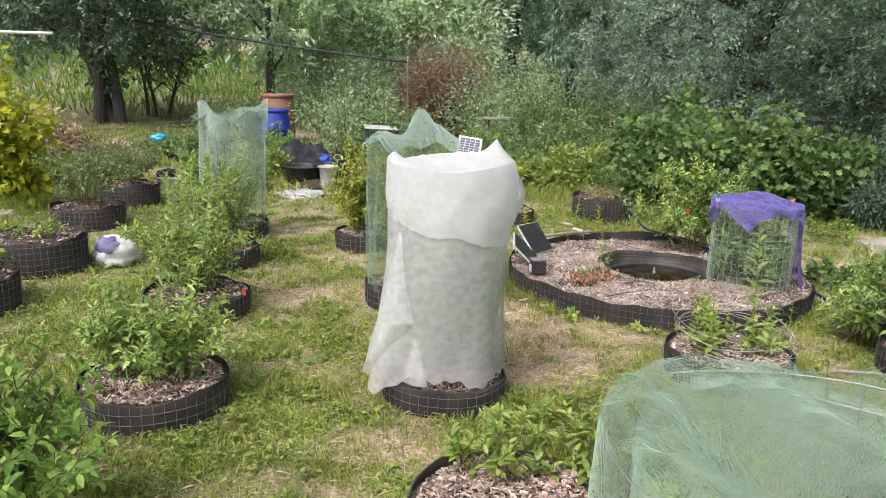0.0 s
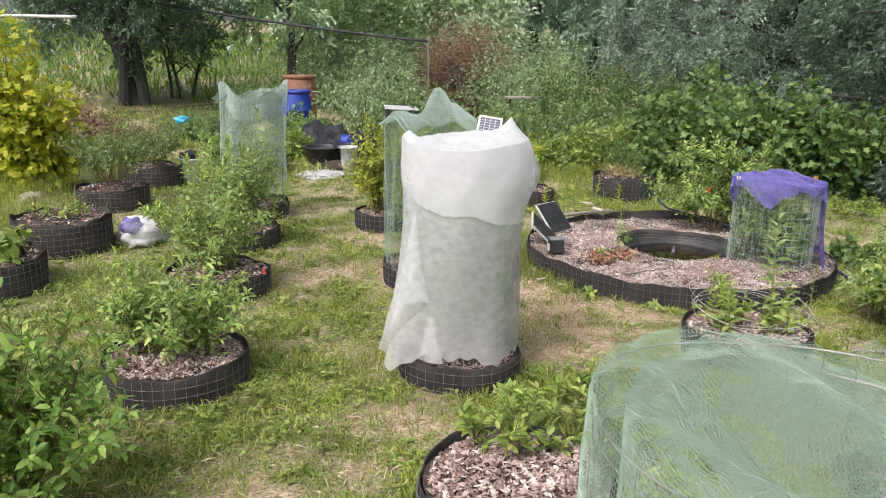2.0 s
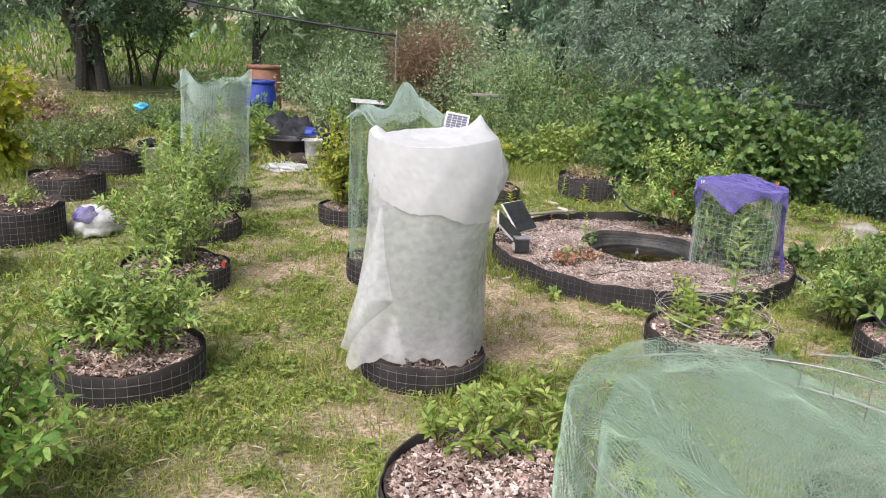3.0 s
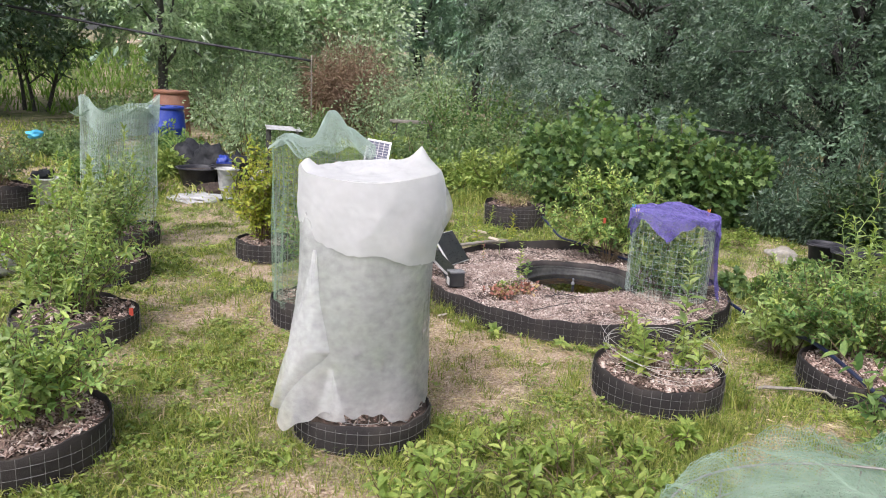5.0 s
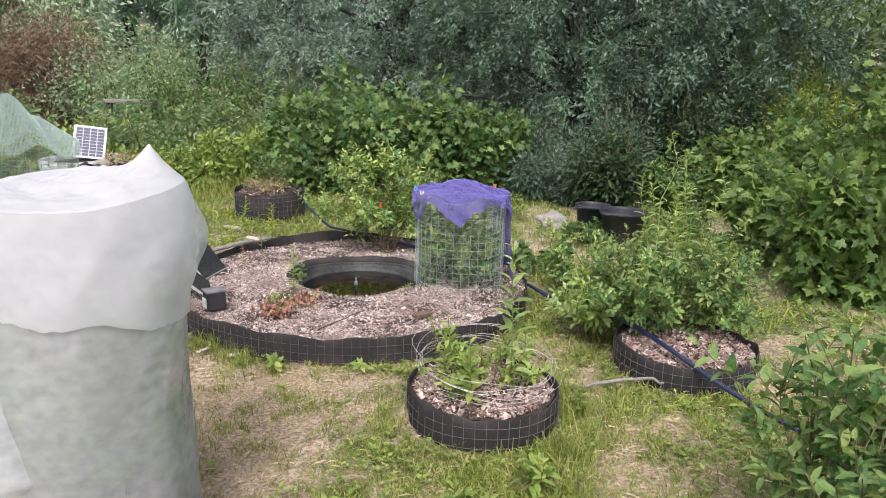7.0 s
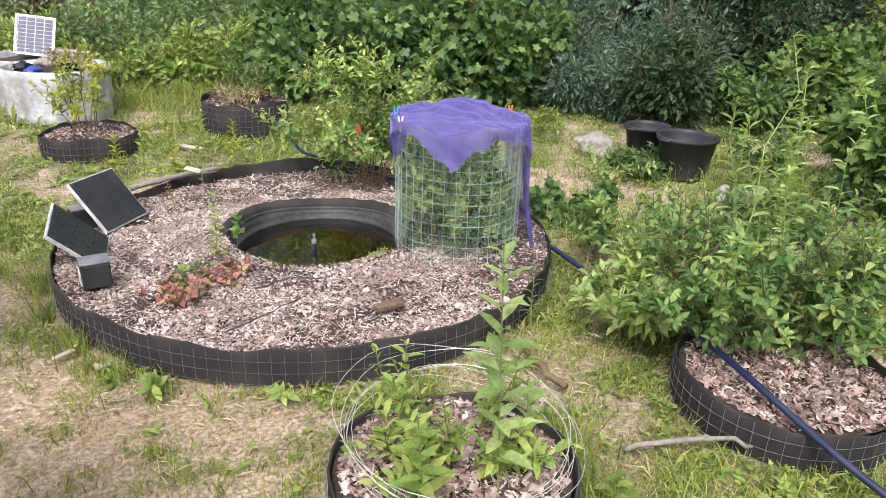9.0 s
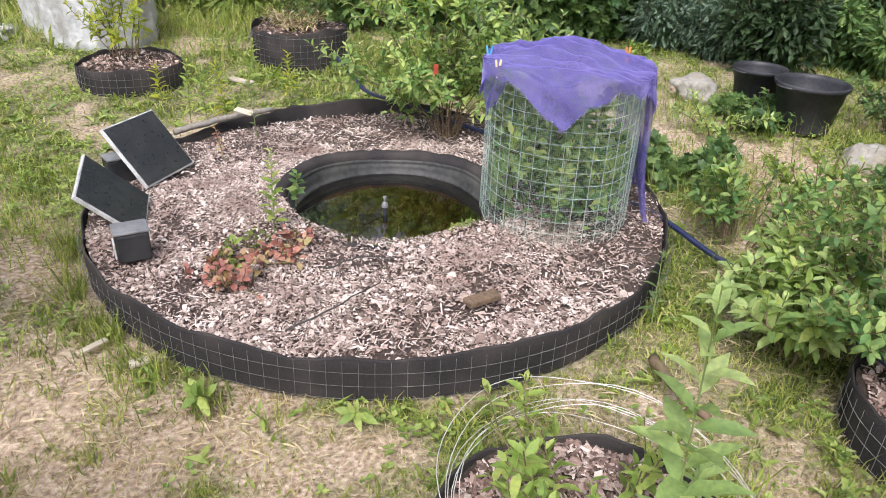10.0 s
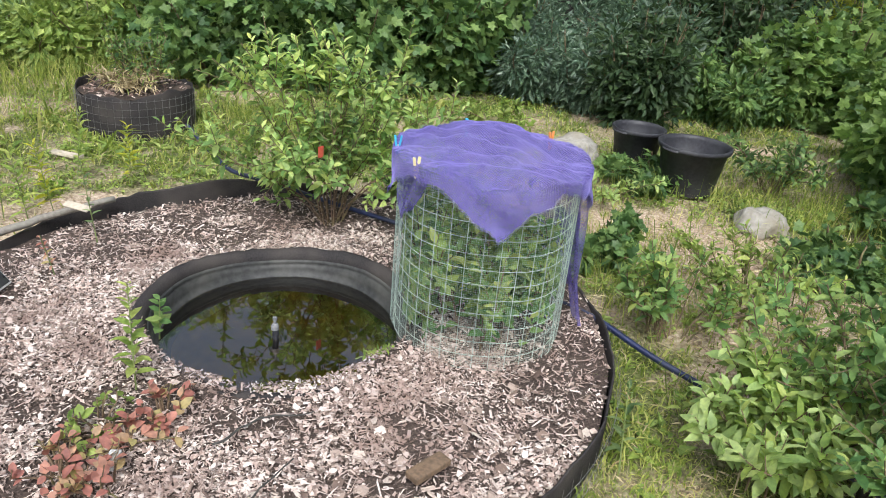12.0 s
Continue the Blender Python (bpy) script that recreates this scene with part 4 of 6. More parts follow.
def rim_lift(x, y):
    return 0.012 * np.sin(9 * x + 4 * y) + 0.105 * np.exp(-np.sqrt((x - 0.235) ** 2 + (y + 0.03) ** 2) / 0.06) + 0.05 * np.exp(-(((x + 0.29) ** 2 + (y + 0.09) ** 2) / 0.0022))


def fleece_cap(U, V):
    a = U * 2 * math.pi
    low = 0.85 + 0.085 * np.cos(a - 2.9) + 0.05 * (field(a + 9, a * 0 + 9, 0.5, 87) - 0.5) + 0.012 * (field(a + 9, a * 0 + 9, 0.08, 88) - 0.5)
    z = 1.175 - V * (1.175 - low) + (rim_lift(0.334 * np.cos(a), 0.334 * np.sin(a)) - 0.004) * (1 - V) ** 3
    bag = 0.036 * np.exp(-((np.angle(np.exp(1j * (a + 0.25)))) / 0.6) ** 2) * np.sin(np.clip(V * 1.25, 0, 1) ** 0.9 * math.pi) ** 0.8
    r = 0.334 - 0.001 * V + 0.002 * np.sin(a * 9 + 5 * V) + 0.009 * crumple(a * 0.33, V * 0.4, 84) * np.sin(np.clip(V, 0, 1) * math.pi) ** 0.6 + bag - 0.006 * V ** 6
    return np.stack([r * np.cos(a), r * np.sin(a), z], axis=-1)


def fleece_top(U, V):
    a = U * 2 * math.pi
    r = 0.334 * V
    x, y = r * np.cos(a), r * np.sin(a)
    z = 1.175 + 0.018 * (1 - V ** 3) + 0.035 * crumple(x + 9, y, 85) * (1 - V ** 6) - 0.004 * V ** 8
    z += rim_lift(x, y)
    return np.stack([x, y, z], axis=-1)


def fleece_fold(U, V):
    right = np.interp(V, (0, 0.3, 0.58, 0.68, 1.0), (3.96, 4.05, 4.21, 4.08, 3.72))
    left = np.interp(V, (0, 1.0), (3.92, 3.4))
    a = left + (right - left) * U
    z = 0.84 - V * 0.80 + 0.05 * (1 - U) * V
    r = 0.342 + (0.01 + 0.045 * V) * np.sin(U * math.pi) + 0.10 * (1 - U) ** 0.6 * V ** 1.5 + 0.010 * np.sin(U * 9 + V * 3) * V + 0.009 * crumple(U * 0.3, V * 0.8, 86)
    return np.stack([r * np.cos(a), r * np.sin(a), z], axis=-1)


def fleece_pleat(U, V):
    a = 4.24 + (U - 0.5) * (0.04 + 0.42 * V)
    r = 0.333 + 0.012 * np.sin(U * math.pi) * V + 0.008 * crumple(U * 0.2, V * 0.3, 89)
    return np.stack([r * np.cos(a), r * np.sin(a), 0.3 - 0.255 * V], axis=-1)


for nm, fn, nu, nv, lab in (("upper_flap", fleece_cap, 260, 40, "doubled fleece round the top"), ("top", fleece_top, 140, 60, "crumpled fleece top with a peaked corner"), ("fold", fleece_fold, 50, 110, "loose hanging fold of fleece"), ("pleat", fleece_pleat, 24, 40, "small pleat at the hem")):
    g = Geo()
    sheet(g, fn, nu, nv)
    part(nm, g, M_FLEECE2 if nm in ("upper_flap", "top") else M_FLEECE, fleece, lab, True)

# tall green netted cage behind it
cage(-0.25, 5.42, 0.12, 0.315, 1.08, 8, "tall wire cage under green bird netting")
bush("blueberry_bush", -0.25, 5.42, 0.12, 0.9, 0.27, 302, M_BLUEB, "green blueberry bush inside a netted cage", n=24, clip=0.3)
net = thing("bird_netting", -0.25, 5.42, 0.1, "dark green bird netting wrapped round a tall cage", "netting")


def tall_net(U, V):
    a = U * 2 * math.pi
    z = 1.14 - V * 1.1
    r = 0.33 + 0.012 * np.sin(a * 6 + 4 * V) + 0.008 * np.sin(a * 13)
    return np.stack([r * np.cos(a), r * np.sin(a), z + 0.03 * np.sin(a * 4) * (1 - V)], axis=-1)


def tall_net_top(U, V):
    x, y = (U - 0.5) * 0.7, (V - 0.5) * 0.66
    ridge = np.exp(-((x - 0.05) / np.where(x < 0.05, 0.1, 0.2)) ** 2) * 0.25 * np.clip(1 - (np.abs(y) / 0.33) ** 2, 0, 1)
    z = 1.12 + ridge + 0.03 * np.sin(11 * x + 3) * np.cos(8 * y) + 0.05 * np.exp(-((x + 0.25) / 0.07) ** 2) + 0.02 * np.sin(30 * x + 12 * y)
    return np.stack([x, y, z], axis=-1)


g = Geo()
net_shell(g, tall_net, 190, 104, 0.0011, 2)
part("side_net", g, M_DARKNET, net)
g = Geo()
net_shell(g, tall_net_top, 130, 120, 0.001, 3)
net_shell(g, lambda U, V: tall_net_top(U, V) * np.array([0.94, 0.9, 0.99]) + np.array([0.02, 0.01, 0.015]), 130, 120, 0.001, 3)
part("bunched_net", g, M_BIRDNET, net, "bunched pale green netting on top")

# far netted cage in the bush row
cage(-2.25, 7.65, 0.12, 0.315, 1.15, 9, "tall wire cage under pale green netting")
bush("blueberry_bush", -2.25, 7.65, 0.12, 0.7, 0.26, 303, M_GREYB, "grey-green blueberry bush inside a netted cage", n=20, clip=0.3)
net = thing("bird_netting", -2.25, 7.65, 0.1, "pale green bird netting hung over a tall cage", "netting")


def far_net(U, V):
    a = U * 2 * math.pi
    z = 1.24 + 0.07 * np.sin(a * 2 + 0.7) + 0.03 * np.sin(a * 5) - V * 1.05
    r = 0.335 + 0.014 * np.sin(a * 7 + 4 * V) + 0.03 * (1 - V) * np.sin(a * 3)
    return np.stack([r * np.cos(a), r * np.sin(a), z], axis=-1)


def far_net_top(U, V):
    x, y = (U - 0.5) * 0.66, (V - 0.5) * 0.6
    return np.stack([x, y, 1.2 - 0.12 * np.cos(x * 4) * np.cos(y * 4) + 0.05 * np.sin(17 * x) * np.cos(12 * y)], axis=-1)


g = Geo()
net_shell(g, far_net, 150, 80, 0.0016, 2)
net_shell(g, lambda U, V: far_net(U, V * 0.22) * np.array([1.02, 1.02, 1.0]), 150, 24, 0.0024, 2)
part("side_net", g, M_BIRDNET, net)
g = Geo()
net_shell(g, far_net_top, 84, 76, 0.0022, 2)
part("top_net", g, M_GREENNET, net)

# near netted cage, open on top, its net sagging inside
nx, ny = 0.53, 0.905
nc = thing("wire_cage", nx, ny, 0.0, "wide wire cage with a bare steel hoop, under green netting", "plant cage", "wire plant cages")
g = Geo()
wire_grid(g, 0.294, -0.02, 1.21, 0.05, 0.0024, 48, 12, wob=0.008)
part("wire_mesh", g, M_WIRE, nc)
g = Geo()
a = np.linspace(0, 2 * math.pi, 49)
tube(g, np.stack([0.297 * np.cos(a), 0.297 * np.sin(a), 1.218 + 0.006 * np.sin(3 * a)], axis=1), 0.0016, 6, cap=False)
part("hoop", g, M_WIRE, nc, "pale steel top hoop")
net = thing("bird_netting", nx, ny, 0.1, "pale green bird netting slumped over a wire cage", "netting")


def near_net(U, V, seed, turn, size, drop, sag):
    """A net thrown over the hoop: creased and sagging inside it, hanging down outside it."""
    s, t = (U - 0.5) * size, (V - 0.5) * size
    c, sn = math.cos(turn), math.sin(turn)
    x, y = c * s - sn * t, sn * s + c * t
    x, y = x + 0.10 * (field(x, y, 0.26, seed) - 0.5) + 0.03 * (field(x, y, 0.09, seed + 1) - 0.5), y + 0.10 * (field(x, y, 0.24, seed + 2) - 0.5) + 0.03 * (field(x, y, 0.08, seed + 3) - 0.5)
    R = 0.3
    q = np.maximum(np.hypot(x, y), 1e-6)
    over = np.clip(q - R, 0, 1)
    inside = np.clip(1 - np.hypot(x - 0.06, y - 0.02) ** 2 / R ** 2, 0, 1)
    fold = np.abs(field(x + 0.5 * y, y - 0.3 * x, 0.17, seed + 4) - 0.5) * 2
    small = np.abs(field(x, y, 0.07, seed + 5) - 0.5) * 2
    z = 1.15 - drop - sag * inside ** 0.8 - 0.10 * (fold - 0.45) * (0.25 + 0.75 * np.clip(1 - over * 9, 0, 1)) * np.minimum(inside * 3 + 0.35, 1) - 0.02 * small - over * 0.93
    az = np.arctan2(y, x)
    k = np.where(q > R, (R + 0.002 + 0.004 * np.minimum(over * 8, 1) * (1 + np.sin(az * 9 + seed)) - 0.01 * over) / q, 1.0)
    return np.stack([x * k, y * k, z], axis=-1)


for nm, lab, seed, turn, size, drop, sag, count, w in (("slumped_net", "", 101, 0.25, 1.02, 0.0, 0.08, 146, 0.0008), ("second_layer", "second crumpled layer of the net", 111, 0.8, 0.74, 0.03, 0.15, 130, 0.0006),
                                                        ("third_layer", "third crumpled layer of the net", 121, 1.25, 0.68, 0.05, 0.2, 120, 0.0005), ("fourth_layer", "fourth crumpled layer of the net", 131, 0.5, 0.64, 0.02, 0.17, 112, 0.0005)):
    g = Geo()
    net_shell(g, lambda U, V: near_net(U, V, seed, turn, size, drop, sag) + (0.0 if seed == 101 else np.array([0.05, -0.02, 0.0])), count, count, w, 2)
    part(nm, g, M_GREENNET, net, lab)



def trailing_net(U, V):
    """The rest of the net, pulled off the hoop and heaped beside it, its far edge hanging."""
    w = V * 1.45
    x = 0.12 + 0.8 * U + 0.06 * (field(U + 3, V + 3, 0.3, 141) - 0.5)
    y = 0.1 + 0.48 * np.minimum(w, 1) + 0.1 * np.maximum(w - 1, 0) + 0.05 * U + 0.06 * (field(U + 3, V + 3, 0.25, 142) - 0.5)
    z = 1.04 - 0.05 * U - 0.12 * np.sin(np.minimum(w, 1) * math.pi) - 0.7 * np.maximum(w - 1, 0) - 0.1 * np.abs(field(U * 0.9 + 0.4 * V, V * 0.7, 0.14, 143) - 0.5) - 0.05 * np.abs(field(U, V, 0.06, 144) - 0.5)
    return np.stack([x, y, z], axis=-1)


g = Geo()
net_shell(g, trailing_net, 130, 120, 0.0009, 2)
net_shell(g, lambda U, V: trailing_net(0.06 + 0.9 * U + 0.05 * np.sin(4 * V), 0.08 + 0.86 * V + 0.04 * np.sin(5 * U)) - np.array([0.0, 0.0, 0.035]), 110, 100, 0.0008, 2)
part("trailing_net", g, M_GREENNET, net, "loose end of the net heaped beside the hoop")

# purple-topped cage on the pond bed
cx, cy = 2.55, 5.86
cage(cx, cy, 0.1, 0.315, 0.66, 14, "short wire cage with fine netting on the mulch", 0.0026, 0.055, wire=M_GREENWIRE)
bush("blueberry_bush", cx, cy, 0.11, 0.58, 0.42, 304, M_BLUEB, "young green bush inside a short wire cage", n=40, twigs=7, per=11, leaf=0.056, wide=0.62, fresh=0.3, low=0.04, base=0.24, clip=0.3)
net = thing("bird_netting", cx, cy, 0.1, "fine pale netting round a short wire cage", "netting")
g = Geo()
net_shell(g, lambda U, V: np.stack([(0.322 + 0.004 * np.sin(U * 50)) * np.cos(U * 6.2832), (0.322 + 0.004 * np.sin(U * 50)) * np.sin(U * 6.2832), 0.02 + V * 0.65], axis=-1), 260, 84, 0.0004, 3)
part("side_net", g, M_BIRDNET, net)
cover = thing("mesh_bag_cover", cx, cy, 0.1, "purple mesh bag pegged over the cage top", "plant cover")


def purple(U, V):
    # a square laid corner forwards over the hoop; what hangs out falls down the side
    s, t = (U - 0.5) * 0.74, (V - 0.5) * 0.74
    c, sn = math.cos(radians(13)), math.sin(radians(13))
    x, y = c * s - sn * t + 0.01, sn * s + c * t
    q = np.maximum(np.hypot(x, y), 1e-6)
    R = 0.332
    over = np.clip(q - R, 0, 1)
    k = np.where(q > R, (R + 0.02 + 0.05 * over + 0.012 * np.sin(25 * s) * np.minimum(over * 8, 1)) / q, 1.0)
    z = 0.682 - 0.02 * np.minimum(over * 10, 1) * np.abs(np.sin(16 * s - 9 * t)) + 0.014 * np.abs(np.sin(11 * s + 14 * t + 4 * np.sin(7 * s))) + 0.07 * np.exp(-((x - 0.05) ** 2 + (y - 0.1) ** 2) / 0.03) + 0.008 * np.sin(15 * s) * np.cos(12 * t) - over * 0.95 + (field(s + 3, t + 3, 0.09, 81) - 0.5) * 0.03 + (field(s + 3, t + 3, 0.035, 82) - 0.5) * 0.012
    return np.stack([x * k, y * k, z], axis=-1)


g = Geo()
sheet(g, purple, 90, 90)
part("mesh_sheet", g, M_PURPLE, cover, "", True)
g = Geo()
net_shell(g, lambda U, V: purple(-0.012 + U * 1.024 + 0.006 * (field(V * 9, U + 2, 0.2, 92) - 0.5), -0.012 + V * 1.024) + np.array([0, 0, 0.003]), 120, 120, 0.0011, 2)
part("weave", g, M_PURPLETHREAD, cover, "coarse paler threads, frayed at the edge")
g = Geo()
sheet(g, lambda U, V: np.stack([(0.338 + 0.012 * np.sin(U * 9 + V * 4)) * np.cos(2.95 + U * (0.5 - 0.2 * V)), (0.338 + 0.012 * np.sin(U * 9 + V * 4)) * np.sin(2.95 + U * (0.5 - 0.2 * V)), 0.67 - V * (0.2 - 0.08 * U)], axis=-1), 20, 24)
part("side_corner", g, M_PURPLE, cover, "bunched corner hanging down the side", True)
g = Geo()
sheet(g, lambda U, V: np.stack([(0.345 + 0.014 * np.sin(U * 22 + V * 5) + 0.03 * V + 0.04 * V ** 4) * np.cos(-0.6 + U * 0.9), (0.345 + 0.014 * np.sin(U * 22 + V * 5) + 0.03 * V + 0.04 * V ** 4) * np.sin(-0.6 + U * 0.9), 0.66 - V * (0.63 - 0.1 * U + 0.04 * np.sin(9 * U))], axis=-1), 40, 50)
part("hanging_tail", g, M_PURPLE, cover, "long tail of the purple mesh", True)
for ang, mt, col in ((-3.04, M_PEGY, "pale yellow"), (0.22, M_PEGO, "orange"), (1.25, M_PEGB, "light blue"), (2.5, M_PEGB, "blue")):
    peg = thing("clothes_peg", cx + 0.335 * math.cos(ang), cy + 0.335 * math.sin(ang), 0.775, col + " plastic clothes peg clipped on the cage rim", "clothes peg", "pegs on the purple cover", math.degrees(ang))
    for s in (-1, 1):
        g = Geo()
        box(g, 0.007, 0.01, 0.072, pose(0.006 * s, 0, 0.012, 0, 9 * s, 0), 0.002)
        part("jaw", g, mt, peg)
    g = Geo()
    tube(g, [(0, -0.007, 0.01), (0, 0.007, 0.01)], 0.004, 8)
    part("spring", g, M_ALU, peg)


# ---- solar spotlights ----
def slab(u, v, c):
    """A pose whose x and y run along u and v."""
    u, v = Vector(u).normalized(), Vector(v)
    w = u.cross(v).normalized()
    v = w.cross(u)
    return Matrix((u, v, w)).transposed().to_4x4(), Vector(c)


def spotlight(base, c, u, v, w, h, head, turn):
    ob = thing("solar_spotlight", base[0], base[1], 0.1, "black solar garden spotlight with a tilted square panel", "garden light", "solar spotlights in the bed")
    rot, c = slab(u, v, c)
    m = Matrix.Translation(c - Vector((base[0], base[1], 0.1))) @ rot
    g = Geo()
    box(g, w, h, 0.018, m, 0.003)
    pan = part("panel", g, M_PALEEDGE, ob, "pale-edged solar panel")
    g = Geo()
    box(g, w - 0.014, h - 0.014, 0.004, m @ Matrix.Translation((0, 0, 0.0105)), 0.0015)
    part("panel_face", g, M_PANEL, pan, "dark dusty solar cells")
    g = Geo()
    foot = m @ Vector((0, 0, -0.01))
    tube(g, [(0, 0, -0.1), (0, 0, 0.04), foot * 0.6, foot], 0.012, 8)
    part("stake", g, M_BLACKP, ob)
    hm = Matrix.Translation(Vector(head) - Vector((base[0], base[1], 0.1))) @ pose(0, 0, 0, 0, 0, turn)
    g = Geo()
    box(g, 0.12, 0.10, 0.115, hm @ Matrix.Translation((0, 0, 0.012)), 0.01)
    hd = part("lamp_head", g, M_LAMPBLACK, ob)
    g = Geo()
    box(g, 0.127, 0.102, 0.012, hm @ Matrix.Translation((0, 0, 0.075)), 0.004)
    part("cap", g, M_GREYP, hd, "grey top cap")
    g = Geo()
    box(g, 0.006, 0.07, 0.06, hm @ Matrix.Translation((-0.064, 0, 0)), 0.002)
    part("lens", g, M_PALEEDGE, hd, "clear lamp lens")


spotlight((0.8, 6.75), (0.877, 6.778, 0.240), (0.590, 0.807, -0.028), (-0.501, 0.393, 0.771), 0.365, 0.322, (0.74, 6.72, 0.16), 20)
spotlight((0.76, 6.02), (0.733, 6.249, 0.231), (0.711, 0.062, -0.700), (0.077, 0.983, 0.166), 0.314, 0.319, (0.802, 5.902, 0.173), 8)

# ---- other bushes ----
ROW = "blueberry bushes in planter rings"
bush("blueberry_bush", -1.48, 3.52, 0.11, 0.56, 0.46, 201, M_GREYB, "leafy grey-green blueberry bush in a round planter", n=32, twigs=7, per=9, leaf=0.052, wide=0.34, fresh=0.25, low=0.06, tall=12, shoot=1.3, rise_by=1.5, group=ROW)
bush("blueberry_bush", -1.77, 5.03, 0.11, 0.76, 0.5, 202, M_GREYB, "tall grey-green blueberry bush in a round planter", n=30, twigs=6, per=9, tall=14, leaf=0.053, wide=0.36, fresh=0.3, low=0.1, shoot=1.35, rise_by=1.5, group=ROW)
bush("blueberry_bush", -2.05, 6.45, 0.11, 0.86, 0.55, 203, M_BLUEB, "tall leafy blueberry bush in a round planter", n=30, twigs=6, per=9, tall=14, leaf=0.053, wide=0.36, fresh=0.3, low=0.1, shoot=1.35, rise_by=1.5, group=ROW)
bush("blueberry_bush", -1.6, 2.22, 0.0, 0.85, 0.42, 204, M_GREEN, "dense bright green blueberry bush on the lawn", n=42, twigs=8, per=10, leaf=0.055, low=0.1, fresh=0.12, group=ROW)
bush("blueberry_bush", 0.2, 2.62, 0.1, 0.34, 0.2, 205, M_FRESH, "low bright green bush in a chip-filled planter", n=10, twigs=3, per=6, leaf=0.055, fresh=0.4, group=ROW)
bush("blueberry_bush", 3.3, 4.47, 0.1, 0.66, 0.64, 206, M_BLUEB, "spreading blueberry bush with tall upright shoots", n=56, twigs=8, per=10, leaf=0.046, wide=0.5, base=0.22, fresh=0.06, low=0.3, tall=17, shoot=1.75, rise_by=2.05, group=ROW)
bush("blueberry_bush", 1.76, 4.2, 0.1, 0.34, 0.32, 207, M_FRESH, "low green plant with one tall shoot in a planter", n=16, twigs=4, per=7, leaf=0.052, wide=0.4, fresh=0.4, group=ROW)
bush("blueberry_bush", 2.05, 2.58, 0.1, 0.85, 0.44, 208, M_BLUEB, "broad-leaved grey-green bush in a round planter", n=30, twigs=7, per=8, leaf=0.075, wide=0.42, fresh=0.04, low=0.15, lean=(0.3, 0.08), group=ROW)
bush("blueberry_bush", -0.85, 7.3, 0.1, 0.98, 0.36, 209, M_LIME, "upright yellow-green blueberry bush in a planter", n=34, twigs=7, per=9, leaf=0.06, low=0.05, group=ROW)
bush("blueberry_bush", 2.47, 6.98, 0.1, 0.95, 0.62, 210, M_GREYB, "open blueberry bush at the rim of the pond bed", n=22, twigs=10, per=12, leaf=0.057, wide=0.46, base=0.06, fresh=0.25, lean=(0.0, 0.12), group=ROW)
bush("sapling", 0.74, 8.95, 0.12, 0.68, 0.24, 211, M_LIME, "thin yellow-green sapling in a planter", n=9, twigs=6, per=8, leaf=0.06, category="sapling")
bush("blueberry_bush", -3.95, 7.9, 0.2, 0.82, 0.5, 212, M_SHRUB, "straggly olive-green bush in a soil-filled planter", n=26, twigs=6, per=8, group=ROW)
bush("blueberry_bush", -4.08, 9.3, 0.22, 0.7, 0.45, 213, M_SHRUB, "small bushy plant in a soil-filled planter", n=24, twigs=5, per=8, group=ROW)
bush("strawberry_plant", -3.47, 4.95, 0.18, 0.22, 0.35, 214, M_WEED, "broad-leaved low plants filling a planter", n=20, twigs=2, per=6, leaf=0.09, wide=0.8, category="plant")
bush("strawberry_plant", -3.52, 6.1, 0.24, 0.2, 0.3, 215, M_WEED, "sparse low weeds in a planter", n=14, twigs=2, per=5, leaf=0.05, category="plant")
bush("blueberry_bush", 2.1, 9.35, 0.24, 0.5, 0.32, 216, M_CURRANT, "small leafy bush in a black planter", n=12, twigs=4, per=7, group=ROW)
bush("weed_clump", 2.0, 9.25, 0.24, 0.2, 0.3, 226, M_DRY, "dry yellow grass in a black planter", n=40, twigs=2, per=4, leaf=0.07, wide=0.12, category="weeds")
bush("blueberry_bush", 2.95, 4.78, 0.0, 0.42, 0.3, 221, M_SHOOT, "low light green bush leaning over the grass", n=24, twigs=5, per=8, leaf=0.068, fresh=0.3, group=ROW)
for k, (x, y, h, s, n_) in enumerate(((0.62, 2.95, 0.24, 0.34, 9), (0.95, 3.15, 0.2, 0.34, 9), (0.5, 2.78, 0.27, 0.18, 9), (0.75, 3.4, 0.15, 0.3, 8), (1.1, 2.85, 0.17, 0.3, 8), (0.4, 3.25, 0.13, 0.25, 7), (1.25, 3.35, 0.14, 0.25, 7), (1.35, 3.0, 0.16, 0.3, 8), (0.9, 2.7, 0.18, 0.25, 7), (1.5, 3.55, 0.12, 0.25, 6))):
    bush("weed_clump", x, y, 0.0, h, s, 240 + k, M_WEED if k % 2 == 0 else M_FRESH, "loose broad pale green weeds in the lawn", n=n_, twigs=2, per=5, leaf=0.066, wide=0.42, fresh=0.35, category="weeds")
bush("weed_clump", 3.9, 5.6, 0.0, 0.35, 0.45, 224, M_WEED, "loose green weeds in rough grass", n=20, twigs=3, per=7, leaf=0.05, category="weeds")
bush("weed_clump", 4.3, 6.9, 0.0, 0.24, 0.3, 225, M_SHOOT, "loose pale green weeds in rough grass", n=7, twigs=3, per=7, leaf=0.05, category="weeds")
bush("weed_clump", 3.35, 5.55, 0.0, 0.38, 0.3, 227, M_BLUEB, "grey-green weeds beside the pond bed", n=16, twigs=3, per=7, leaf=0.055, category="weeds")
bush("weed_clump", 5.6, 6.6, 0.0, 0.45, 0.5, 228, M_CURRANT, "dark green weeds along the hedge", n=22, twigs=3, per=8, leaf=0.06, category="weeds")
